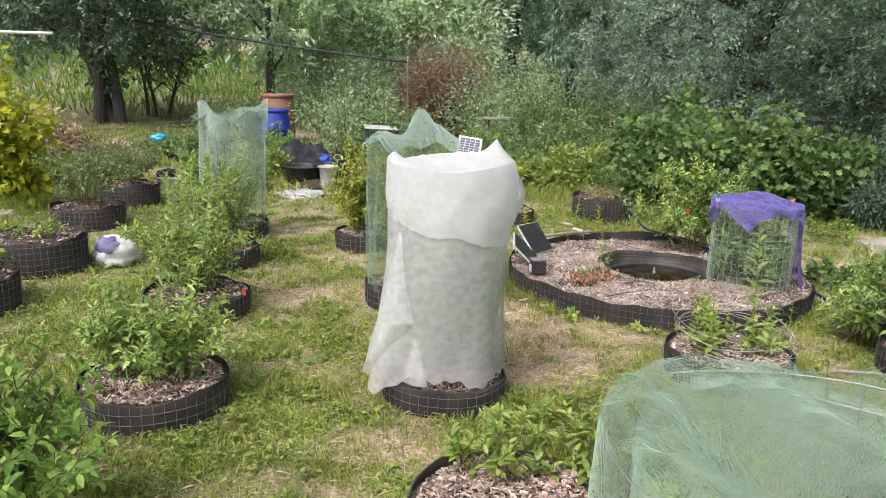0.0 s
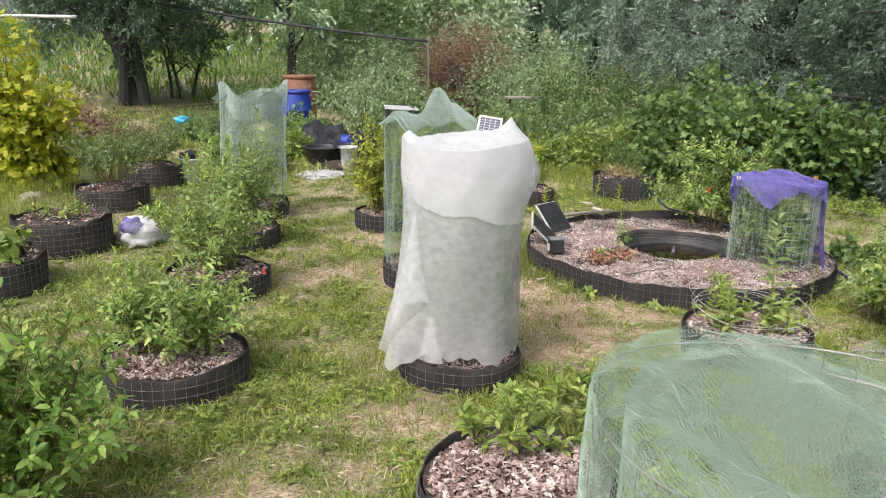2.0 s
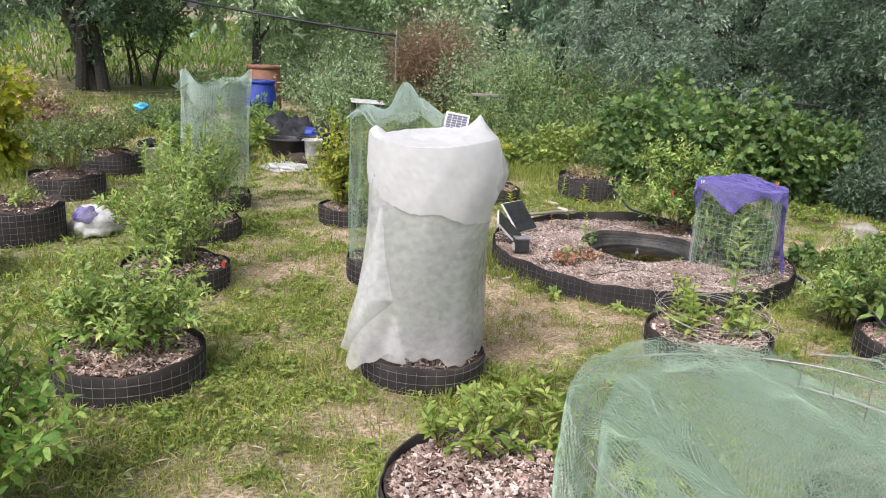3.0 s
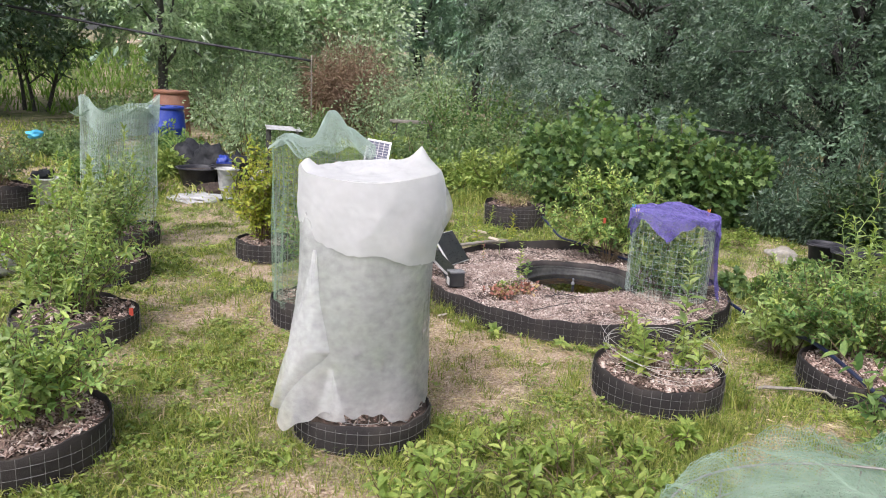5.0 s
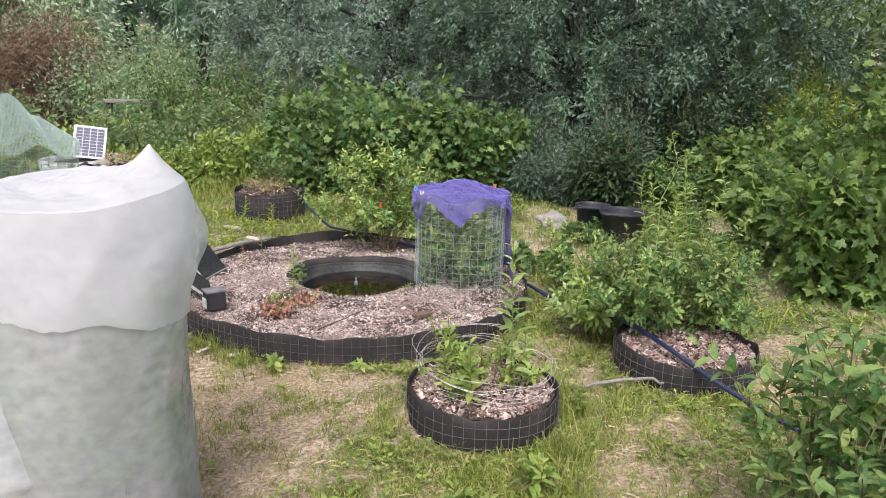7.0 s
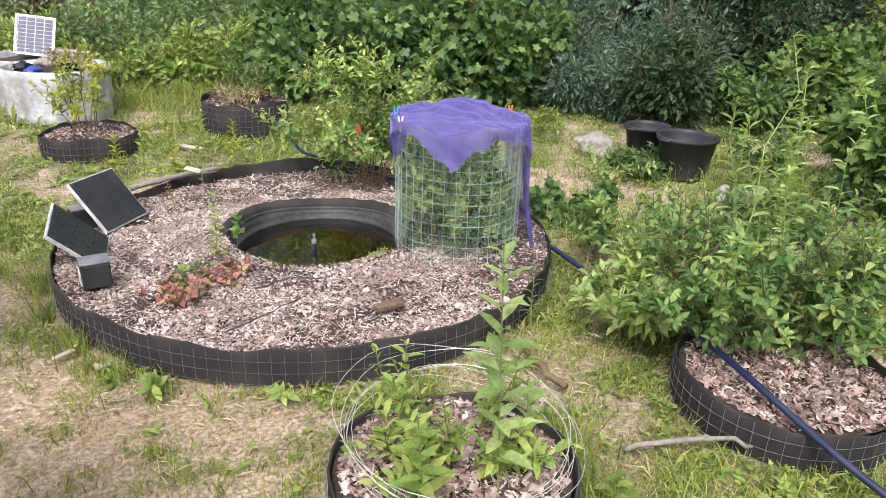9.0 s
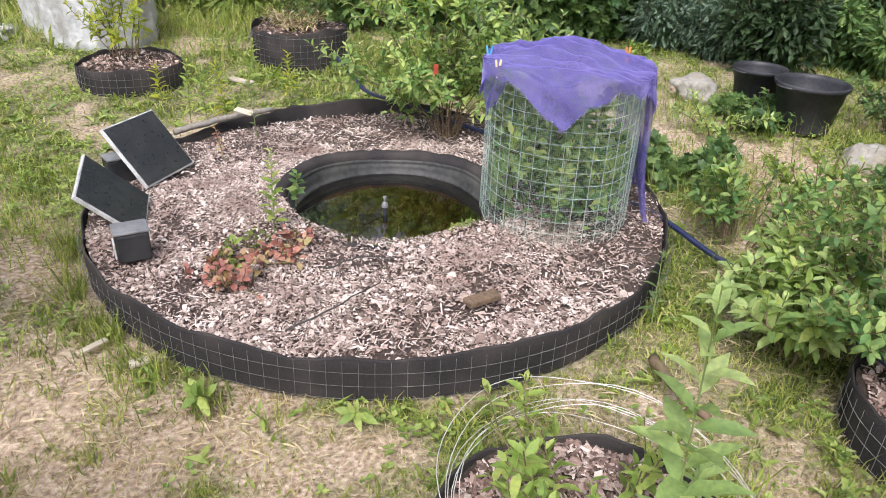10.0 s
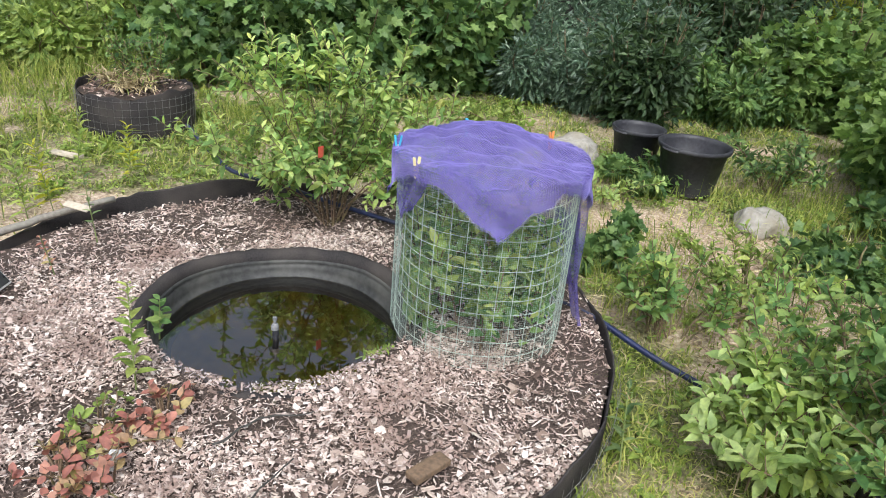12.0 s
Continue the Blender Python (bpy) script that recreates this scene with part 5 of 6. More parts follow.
bush("weed_clump", 4.6, 8.5, 0.0, 0.22, 0.4, 229, M_WEED, "low weeds at the hedge foot", n=12, twigs=3, per=8, leaf=0.06, category="weeds")
bush("weed_clump", -0.9, 12.0, 0.0, 0.9, 0.6, 218, M_FRESH, "tall yellow-green weeds beside the path", n=20, twigs=4, per=6, leaf=0.08, category="weeds")

# ---- small plants and things on the pond bed ----
def sprig(name, x, y, z, h, seed, material, label, pairs=8, leaf=0.035, wide=0.45, category="seedling"):
    rng = np.random.default_rng(seed)
    ob = thing(name, x, y, z, label, category)
    st = np.stack([np.linspace(0, 0.04 * rng.normal(), 6), np.linspace(0, 0.04 * rng.normal(), 6), np.linspace(0, h, 6)], axis=1)
    g = Geo()
    tube(g, st, 0.003, 5, 0.0015)
    part("stem", g, M_STEM, ob)
    g = Geo()
    q, e, r, s = whorls(st[None], rng, pairs * 2, 0.2)
    L = leaf * rng.uniform(0.7, 1.2, len(q)) * (1.15 - 0.55 * s ** 2)
    leaves(g, q, unit(r * 0.85 + e * (0.3 + 0.5 * s)[:, None] + rng.normal(0, 0.12, q.shape)), unit(e + rng.normal(0, 0.15, q.shape)), L, L * wide)
    part("foliage", g, material, ob, "", True)
    return ob


sprig("seedling", 1.33, 5.95, 0.1, 0.38, 1, M_FRESH, "thin upright green seedling in the mulch", 16, 0.055)
sprig("seedling", 1.47, 6.25, 0.1, 0.17, 2, M_BLUEB, "small round-leaved seedling by the pond", 7, 0.045, 0.7)
sprig("seedling", 2.03, 5.84, 0.1, 0.09, 3, M_FRESH, "tiny bright seedling at the pond edge", 8, 0.03, 0.6)
sprig("seedling", 1.42, 7.15, 0.1, 0.38, 4, M_SHRUB, "thin sparse seedling at the back rim", 7, 0.04)
sprig("seedling", 1.22, 6.9, 0.1, 0.2, 5, M_RED, "small bronze seedling in the mulch", 7, 0.03)
for k, (x, y, h) in enumerate(((1.2, 7.62, 0.5), (1.32, 7.75, 0.4), (1.1, 7.85, 0.45), (1.75, 8.1, 0.35), (1.5, 8.3, 0.4), (0.95, 8.2, 0.3))):
    sprig("goldenrod", x, y, -0.01, h, 40 + k, M_YELLOW if k % 2 else M_FRESH, "thin yellow-green weed standing in the lawn", 15, 0.07, 0.32, "weed")
sprig("tall_shoot", 1.83, 4.02, 0.1, 0.81, 9, M_SHOOT, "tall single shoot with long pointed leaves", 15, 0.11, 0.36, "plant")
sprig("tall_shoot", 1.6, 4.0, 0.1, 0.4, 10, M_FRESH, "bright young shoot with pointed leaves", 11, 0.08, 0.38, "plant")
sprig("tall_shoot", 1.98, 4.1, 0.1, 0.3, 11, M_SHOOT, "short young shoot with pointed leaves", 9, 0.08, 0.36, "plant")
sprig("seedling", 2.55, 5.05, 0.0, 0.3, 6, M_SHRUB, "thin seedling beside the bed wall", 8, 0.05)
for k, (x, y, mt) in enumerate(((1.08, 5.66, M_RED), (1.26, 5.7, M_RED), (1.16, 5.57, M_RED), (1.38, 5.78, M_RED), (1.2, 5.8, M_WEED))):
    bush("strawberry_plant", x, y, 0.12, 0.08, 0.13, 250 + k, mt, "small reddish strawberry plant in the mulch" if mt is M_RED else "small green strawberry plant in the mulch", n=12, twigs=1, per=2, leaf=0.036, wide=0.75, base=0.04, fresh=0.0 if mt is M_RED else 0.3, category="plant")


for k, (x, y, h) in enumerate(((1.15, 4.98, 0.09), (1.42, 4.93, 0.06), (1.0, 5.15, 0.07), (2.75, 5.3, 0.12), (2.95, 5.15, 0.14), (0.62, 5.7, 0.08), (1.32, 3.95, 0.1), (-1.0, 3.3, 0.08), (-1.85, 3.25, 0.07), (-1.3, 3.1, 0.06), (-1.2, 4.75, 0.08), (2.2, 3.95, 0.16), (2.45, 4.35, 0.1), (2.6, 4.15, 0.1), (0.42, 3.6, 0.09))):
    sprig("dandelion", x, y, 0.0, h * 0.75, 60 + k, M_WEED, "small broad-leaved weed at a planter's foot", 3 + k % 3, 0.045 + 0.011 * (k % 3), 0.32 + 0.1 * (k % 4), "weed")


def stick(name, pts, r, material, label, category, taper=None, knots=0.0, seed=0):
    pts = np.asarray(pts, dtype=float)
    t = np.linspace(0, 1, 12)
    k = np.linspace(0, 1, len(pts))
    fine = np.stack([np.interp(t, k, pts[:, i]) for i in range(3)], axis=1) + np.random.default_rng(seed).normal(0, knots, (12, 3))
    g = Geo()
    tube(g, fine, r, 7, taper)
    return solo(name, g, material, label, category, smooth=True)


def plank(name, x, y, z, sx, sy, sz, turn, material, label, category, tilt=0):
    g = Geo()
    box(g, sx, sy, sz, pose(x, y, z, tilt, 0, turn), min(sx, sy, sz) * 0.2)
    return solo(name, g, material, label, category)


stick("branch", [(2.43, 4.86, 0.03), (2.4, 4.74, 0.045), (2.41, 4.56, 0.02)], 0.02, M_TWIG, "short thick dead branch lying on grass", "branch", 0.014, 0.006, 1)
stick("branch", [(2.4, 4.17, 0.02), (2.62, 4.10, 0.05), (2.75, 4.05, 0.05), (2.85, 3.99, 0.02)], 0.011, M_WOOD, "pale dead stick lying on grass", "branch", 0.007, 0.004, 2)
stick("twig", [(1.25, 5.22, 0.15), (1.4, 5.26, 0.17), (1.62, 5.4, 0.16)], 0.004, M_BARK, "thin dark twig on the mulch", "twig", 0.002, 0.003, 3)
stick("twig", [(1.45, 5.55, 0.16), (1.6, 5.6, 0.17), (1.75, 5.56, 0.16)], 0.004, M_BARK, "thin dark twig on the mulch", "twig", 0.002, 0.003, 4)
stick("wooden_pole", [(1.0, 7.2, 0.17), (1.3, 7.33, 0.19), (1.55, 7.42, 0.19)], 0.018, M_WOOD, "grey weathered pole along the bed rim", "pole", 0.015, 0.003, 5)
plank("plant_label", 1.37, 7.25, 0.24, 0.14, 0.035, 0.006, -55, M_PALEWOOD, "pale wooden plant label lying at the rim", "plant label", 25)
plank("wood_block", 1.93, 5.2, 0.16, 0.13, 0.05, 0.022, 12, M_TWIG, "small brown wood block on the mulch", "wood block")
plank("stone_chip", 1.2, 5.6, 0.17, 0.07, 0.03, 0.015, 60, M_PALEEDGE, "white stone chip among strawberry plants", "stone")
plank("wood_scrap", 0.66, 5.52, 0.008, 0.09, 0.024, 0.009, 35, M_PALEWOOD, "pale wood scrap on dry grass", "wood scrap")
plank("wood_scrap", 0.8, 5.38, 0.008, 0.06, 0.035, 0.012, 10, M_PALEWOOD, "pale wood scrap on dry grass", "wood scrap")
plank("wood_scrap", 1.5, 8.7, 0.02, 0.22, 0.05, 0.02, -50, M_PALEWOOD, "pale board scrap on the lawn", "wood scrap")

def bends(hp, count=70):
    """A smooth line through about the given points."""
    t = np.linspace(0, 1, count)
    k = np.linspace(0, 1, len(hp))
    p = np.stack([np.interp(t, k, hp[:, i]) for i in range(3)], axis=1)
    for _ in range(10):
        p[1:-1] = (p[:-2] + 2 * p[1:-1] + p[2:]) / 4
    return p


# blue hose over the right planter
g = Geo()
hp = np.array([(2.88, 6.05, 0.1), (3.02, 5.72, 0.12), (3.09, 5.45, 0.05), (3.17, 5.2, 0.02), (3.08, 4.9, 0.08), (2.95, 4.62, 0.2), (2.92, 4.4, 0.22), (2.88, 4.05, 0.2), (2.9, 3.7, 0.12), (3.0, 3.2, 0.02), (3.3, 2.6, 0.02)])
tube(g, bends(hp), 0.013, 8)
solo("garden_hose", g, M_HOSE, "dark blue garden hose lying over a planter", "hose", smooth=True)
g = Geo()
hp = np.array([(2.05, 8.0, 0.35), (2.15, 7.6, 0.2), (2.3, 7.35, 0.2), (2.5, 7.1, 0.16), (2.75, 6.7, 0.14), (2.95, 6.3, 0.12)])
tube(g, bends(hp), 0.012, 8)
solo("garden_hose", g, M_HOSE, "dark blue hose along the back of the bed", "hose", smooth=True)

# collapsed wire hoops on the small planter
hoops = thing("wire_hoops", 1.76, 4.18, 0.12, "loose tangle of thin pale wire hoops on a planter", "wire cage")
rng = np.random.default_rng(5)
for k in range(6):
    a = np.linspace(0, 2 * math.pi, 41)
    r = 0.342 + 0.012 * rng.normal()
    tl = rng.normal(0, 0.12, 2)
    z = 0.07 + k * 0.027
    x, y = r * np.cos(a) + 0.02 + 0.02 * rng.normal(), r * np.sin(a) + 0.02 * rng.normal()
    g = Geo()
    tube(g, np.stack([x, y, np.maximum(z + x * tl[0] * 0.5 + y * (0.12 + tl[1] * 0.4) + 0.008 * np.sin(a * 5 + k), 0.045)], axis=1), 0.0011, 4, cap=False)
    part("hoop", g, M_PALEWIRE, hoops)


# ---- black tubs ----
def tub(name, x, y, z, r, h, label, material=None, rope=False, soil=0.0, group=""):
    ob = thing(name, x, y, z, label, "bucket", group)
    g = Geo()
    lathe(g, [(0.01, 0.0), (r * 0.74, 0.0), (r * 0.76, 0.01), (r * 0.97, h - 0.03), (r * 1.05, h - 0.028), (r * 1.06, h - 0.004), (r * 1.03, h), (r * 0.97, h - 0.004), (r * 0.95, h - 0.03), (r * 0.73, 0.02), (0.01, 0.02)], 40, 0.004, int(x * 10) % 50 + 1)
    part("body", g, material or M_BLACKP, ob, "", True)
    for s in (-1, 1):
        g = Geo()
        a = np.linspace(0, math.pi, 9)
        tube(g, np.stack([s * (r * 1.04 + 0.02 * np.sin(a)), 0.06 * np.cos(a), np.full(9, h - 0.02)], axis=1), 0.007, 6)
        part("handle", g, material or M_BLACKP, ob)
    if soil:
        g = Geo()
        lathe(g, [(r * 0.93, h * soil), (r * 0.5, h * soil + 0.01), (0.001, h * soil + 0.015)], 24, 0.01)
        part("contents", g, M_SOIL, ob, "dark soil", True)
    return ob


TUBS = "black plastic tubs"
tub("black_tub", 4.97, 6.83, 0, 0.225, 0.32, "black plastic tub with a moulded rim on grass", group=TUBS)
tub("black_tub", 5.0, 7.34, 0, 0.18, 0.29, "smaller black plastic tub standing at the hedge", group=TUBS)
tub("black_tub", -2.3, 11.6, 0, 0.3, 0.28, "wide black tub of soil beside the path", soil=0.8, group=TUBS)
tub("black_tub", -1.95, 11.75, 0, 0.2, 0.3, "black plastic pot beside the path", soil=0.8, group=TUBS)
tub("white_bucket", -1.78, 10.97, 0, 0.14, 0.36, "tall white plastic bucket beside the path", M_WRAP)
tub("white_bucket", -3.68, 9.55, 0, 0.15, 0.33, "white plastic bucket among the planters", M_WHITEP)


def drum(name, x, y, r, h, material, label):
    ob = thing(name, x, y, -0.02, label, "barrel")
    g = Geo()
    lathe(g, [(0.01, 0.0), (r * 0.86, 0.0), (r * 0.9, 0.02), (r * 0.97, h * 0.2), (r, h * 0.33), (r * 1.03, h * 0.35), (r, h * 0.37), (r * 1.01, h * 0.6), (r * 1.04, h * 0.62), (r * 1.01, h * 0.64), (r * 0.97, h * 0.85), (r * 0.88, h * 0.94)], 36)
    part("body", g, material, ob, "", True)
    g = Geo()
    lathe(g, [(r * 0.88, h * 0.935), (r * 0.95, h * 0.94), (r * 0.96, h * 0.985), (r * 0.92, h), (r * 0.85, h * 0.99), (r * 0.83, h * 0.965), (r * 0.4, h * 0.97), (0.001, h * 0.97)], 36)
    part("lid", g, material, ob, "round lid with a raised rim", True)
    for a in (0.6, 2.2):
        g = Geo()
        lathe(g, [(0.04, h * 0.965), (0.045, h * 0.99), (0.03, h), (0.001, h)], 12, centre=(r * 0.5 * math.cos(a), r * 0.5 * math.sin(a)))
        part("bung", g, M_BLACKP, ob)
    return ob


drum("blue_drum", -3.42, 14.5, 0.32, 1.04, M_BLUEP, "tall blue plastic drum with a closed lid")
drum("water_barrel", -3.75, 16.3, 0.37, 1.28, M_TERRA, "tall terracotta-coloured water barrel with a lid")


def rock(x, y, z, s, seed, label, material=M_ROCK, flat=0.6, name="rock", category="rock"):
    bm = bmesh.new()
    bmesh.ops.create_icosphere(bm, subdivisions=3, radius=s)
    for v in bm.verts:
        k = 1 + 0.45 * noise.noise(v.co * (1.6 / s) + Vector((seed, 0, 0))) + (0.48 if material in (M_TARP, M_BLUEP, M_WHITEP, M_WRAP) else 0.18) * noise.noise(v.co * (4 / s) + Vector((0, seed, 0)))
        v.co = v.co * k
        v.co.z *= flat
    bmesh.ops.translate(bm, vec=(x, y, z + s * flat * 0.55), verts=bm.verts)
    bm.verts.index_update()
    g = Geo()
    g.add([v.co[:] for v in bm.verts], [[v.index for v in f.verts] for f in bm.faces])
    bm.free()
    return solo(name, g, material, label, category, smooth=True)


rock(4.72, 7.65, 0, 0.17, 3, "pale weathered rock at the hedge foot")
rock(4.9, 6.2, -0.04, 0.15, 5, "pale weathered rock in the grass")
rock(-4.95, 8.0, 0, 0.15, 6, "pale rock in long grass", flat=0.45)
rock(-2.95, 6.36, 0, 0.2, 9, "white crumpled plastic bag on the grass", M_WHITEP, 0.7, "plastic_bag", "bag")
rock(-2.97, 6.22, 0.14, 0.1, 12, "bundle of purple mesh lying on a white bag", M_PURPLE, 0.7, "mesh_bundle", "bag")
rock(-2.35, 12.9, 0, 0.3, 14, "heap of dark plastic sheeting", M_TARP, 1.1, "tarp_mound", "tarp")
rock(-1.85, 12.7, 0, 0.26, 17, "crumpled dark plastic sheet", M_TARP, 1.0, "tarp_mound", "tarp")
rock(-2.75, 13.3, 0, 0.32, 19, "crumpled dark plastic sheet", M_TARP, 1.0, "tarp_mound", "tarp")
rock(-2.0, 12.1, 0.25, 0.11, 16, "dark blue crumpled plastic sack", M_BLUEP, 1.0, "plastic_sack", "bag")
rock(-1.9, 11.2, -0.1, 0.34, 26, "heap of dark damp soil beside the tubs", M_SOIL, 0.4, "soil_heap", "soil heap")
rock(-2.05, 10.5, -0.03, 0.36, 28, "grey plastic sheet lying flat on the path", M_WRAP, 0.12, "plastic_sheet", "sheet")
rock(-1.45, 11.9, 0, 0.13, 29, "grey plastic sack beside the path", M_WRAP, 1.0, "plastic_sack", "bag")
rock(-3.72, 9.6, 0.3, 0.12, 18, "dark crumpled bag on a bucket", M_TARP, 0.6, "dark_bag", "bag")
rock(-4.98, 12.6, 0.52, 0.12, 22, "small light blue plastic bag among weeds", M_PEGB, 0.5, "blue_bag", "bag")
rock(-6.1, 12.9, -0.05, 0.45, 24, "mound of reddish bare earth", M_TERRA, 0.35, "earth_mound", "soil heap")
plank("red_tag", -1.41, 4.95, 0.175, 0.025, 0.006, 0.05, 20, M_REDTAG, "small red tag on a planter rim", "tag")
plank("red_tag", 2.3, 6.75, 0.55, 0.03, 0.004, 0.05, 20, M_REDTAG, "small red tag hanging in a bush", "tag")

# white lined bed with a solar panel on it
for k, (x, y, s, lab) in enumerate(((0.52, 10.35, 1.0, "large round grow bed wrapped in white plastic sheet"), (0.3, 11.1, 1.05, "second grow bed wrapped in greyish white plastic sheet"))):
    wb = thing("white_grow_bed", x, y, -0.02, lab, "planter")
    g = Geo()
    lathe(g, [(r * s, z) for r, z in ((0.44, 0), (0.462, 0.09), (0.45, 0.14), (0.468, 0.23), (0.455, 0.29), (0.474, 0.4), (0.478, 0.47), (0.462, 0.49), (0.44, 0.48), (0.43, 0.38))], 72, 0.02, 4 + k)
    part("wrap", g, M_WRAP, wb, "creased white plastic sheet", True)
    g = Geo()
    lathe(g, [(0.44 * s, 0.42), (0.2, 0.47), (0.001, 0.48)], 32, 0.02)
    part("soil", g, M_SOIL, wb, "", True)
rock(-0.62, 10.75, -0.05, 0.42, 62, "grey plastic sheet lying on the ground", M_WRAP, 0.16, "plastic_sheet", "sheet")
bush("weed_clump", 0.6, 10.3, 0.42, 0.26, 0.35, 220, M_DRY, "dry brown stalks in the white bed", n=24, twigs=2, per=5, category="weeds")
sp = thing("solar_charger", 0.34, 11.0, 0.26, "small framed solar panel tilted on a stake", "solar panel")
sp.matrix_basis = sp.matrix_basis @ Matrix.Scale(1.12, 4)
m0 = pose(0, 0, 0.36, 65, 7, -8)
g = Geo()
for s in (-1, 1):
    box(g, 0.32, 0.018, 0.022, m0 @ Matrix.Translation((0, s * 0.17, 0)), 0.003)
    box(g, 0.018, 0.322, 0.022, m0 @ Matrix.Translation((s * 0.151, 0, 0)), 0.003)
part("frame", g, M_ALU, sp, "bright aluminium frame")
g = Geo()
box(g, 0.284, 0.322, 0.008, m0, 0.001)
part("backing", g, M_PALEEDGE, sp)
me = None
for i in range(4):
    for j in range(9):
        if me is None:
            g = Geo()
            box(g, 0.061, 0.029, 0.003, None, 0.0008)
            me = g.mesh("cell")
        ob = part("cell", me, M_CELL, sp)
        ob.matrix_basis = m0 @ Matrix.Translation((-0.1035 + i * 0.069, -0.14 + j * 0.035, 0.006))
g = Geo()
tube(g, [(0, 0.05, -0.1), (0, 0.05, 0.33)], 0.012, 8)
part("stake", g, M_ALU, sp)

for k, (x, y, s, mt, nm, lab) in enumerate(((0.35, 10.05, 0.06, M_BLUEP, "blue_scrap", "small blue plastic scrap on the white bed"), (0.62, 10.1, 0.07, M_TARP, "dark_scrap", "dark crumpled plastic on the white bed"), (0.45, 10.45, 0.08, M_ROCK, "stone", "pale stone on the white bed"),
                                            (0.75, 10.25, 0.06, M_WHITEP, "white_scrap", "white plastic scrap on the white bed"), (0.25, 10.3, 0.06, M_TARP, "dark_scrap", "dark plastic scrap on the white bed"))):
    rock(x, y, 0.44, s * 1.25, 50 + k, lab, mt, 0.6, nm, "scrap")

# boards and tables far back
tb = thing("garden_table", -1.2, 13.3, 0.0, "low table with a white board top", "table")
g = Geo()
box(g, 0.6, 0.5, 0.012, pose(0, 0, 0.8, 4, 2, 10), 0.003)
part("tabletop", g, M_WRAP, tb)
for sx in (-1, 1):
    for sy in (-1, 1):
        g = Geo()
        box(g, 0.05, 0.05, 0.79, pose(sx * 0.25, sy * 0.18, 0.39), 0.006)
        part("leg", g, M_BARK, tb)
tb = thing("wooden_bench", 1.2, 15.2, 0.0, "weathered board bench among tall weeds", "bench")
g = Geo()
box(g, 0.9, 0.35, 0.05, pose(0, 0, 0.93, 0, 0, 5), 0.008)
part("board", g, M_WOOD, tb)
for sx in (-1, 1):
    g = Geo()
    box(g, 0.08, 0.3, 0.93, pose(sx * 0.36, 0, 0.46), 0.008)
    part("leg", g, M_BARK, tb)

# overhead cable and a white pole
g = Geo()
t = np.linspace(0, 1, 30)
cb = np.stack([-9.5 + 8.55 * t, 17 + 0 * t, 3.12 - 1.08 * t - 0.35 * t * (1 - t)], axis=1)
tube(g, cb, 0.03, 6)
solo("overhead_cable", g, M_BLACKP, "black cable strung between the trees", "cable", smooth=True)
stick("cable_post", [(-0.92, 17, 0), (-0.92, 17, 1), (-0.94, 17.0, 2.15)], 0.012, M_WOOD, "thin grey post holding a cable", "post", 0.015, 0.004, 8)
stick("white_pole", [(-6.4, 9.0, 2.06), (-5.5, 9.0, 2.08), (-4.75, 9.0, 2.08)], 0.022, M_PALEEDGE, "white horizontal pole in the vine", "pole")
stick("pole_support", [(-6.3, 9.03, 0), (-6.3, 9.03, 1), (-6.3, 9.03, 2.1)], 0.03, M_WOOD, "wooden post carrying a white pole", "post")


# ---- shrubs and trees ----
def clumps(rng, centres, per, spread):
    p = np.repeat(centres, per, axis=0)
    o = rng.normal(0, 1, p.shape)
    return p + o * spread, unit(o + np.array([0, 0, -0.3]))


def shrub(name, x, y, height, spread, seed, material, label, stems=16, per=60, leaf=0.08, wide=0.5, lobes=False, depth=None, category="shrub", fine=False, z=None, group=""):
    """A leafy shrub: arching stems, clumps of leaves all over them."""
    rng = np.random.default_rng(seed)
    z = float(rise(x, y)) if z is None else z
    ob = thing(name, x, y, z, label, category, group)
    st = shoots(rng, stems, spread * 0.35, height, spread, 0.1)
    st[:, :, 1] *= (depth or spread) / spread
    g = Geo()
    for s in st:
        tube(g, s, 0.012, 5, 0.004)
    part("branchwork", g, M_TWIG, ob)
    q, _ = along(st, rng, 9, 0.12)
    q[:, 2] *= rng.uniform(0.8, 1.08, len(q))
    p, d = clumps(rng, q, per // 3, 0.12 * max(height, spread) * 0.6)
    ok = p[:, 2] > 0.03
    p, d = p[ok], d[ok]
    up = unit(np.array([0, -0.35, 1.0]) + rng.normal(0, 0.95, p.shape))
    g = Geo()
    L = leaf * rng.uniform(0.6, 1.25, len(p))
    if lobes:
        lobed(g, p, d, up, L)
    else:
        leaves(g, p, d, up, L, L * wide, fine)
    part("crown", g, material, ob)
    return ob


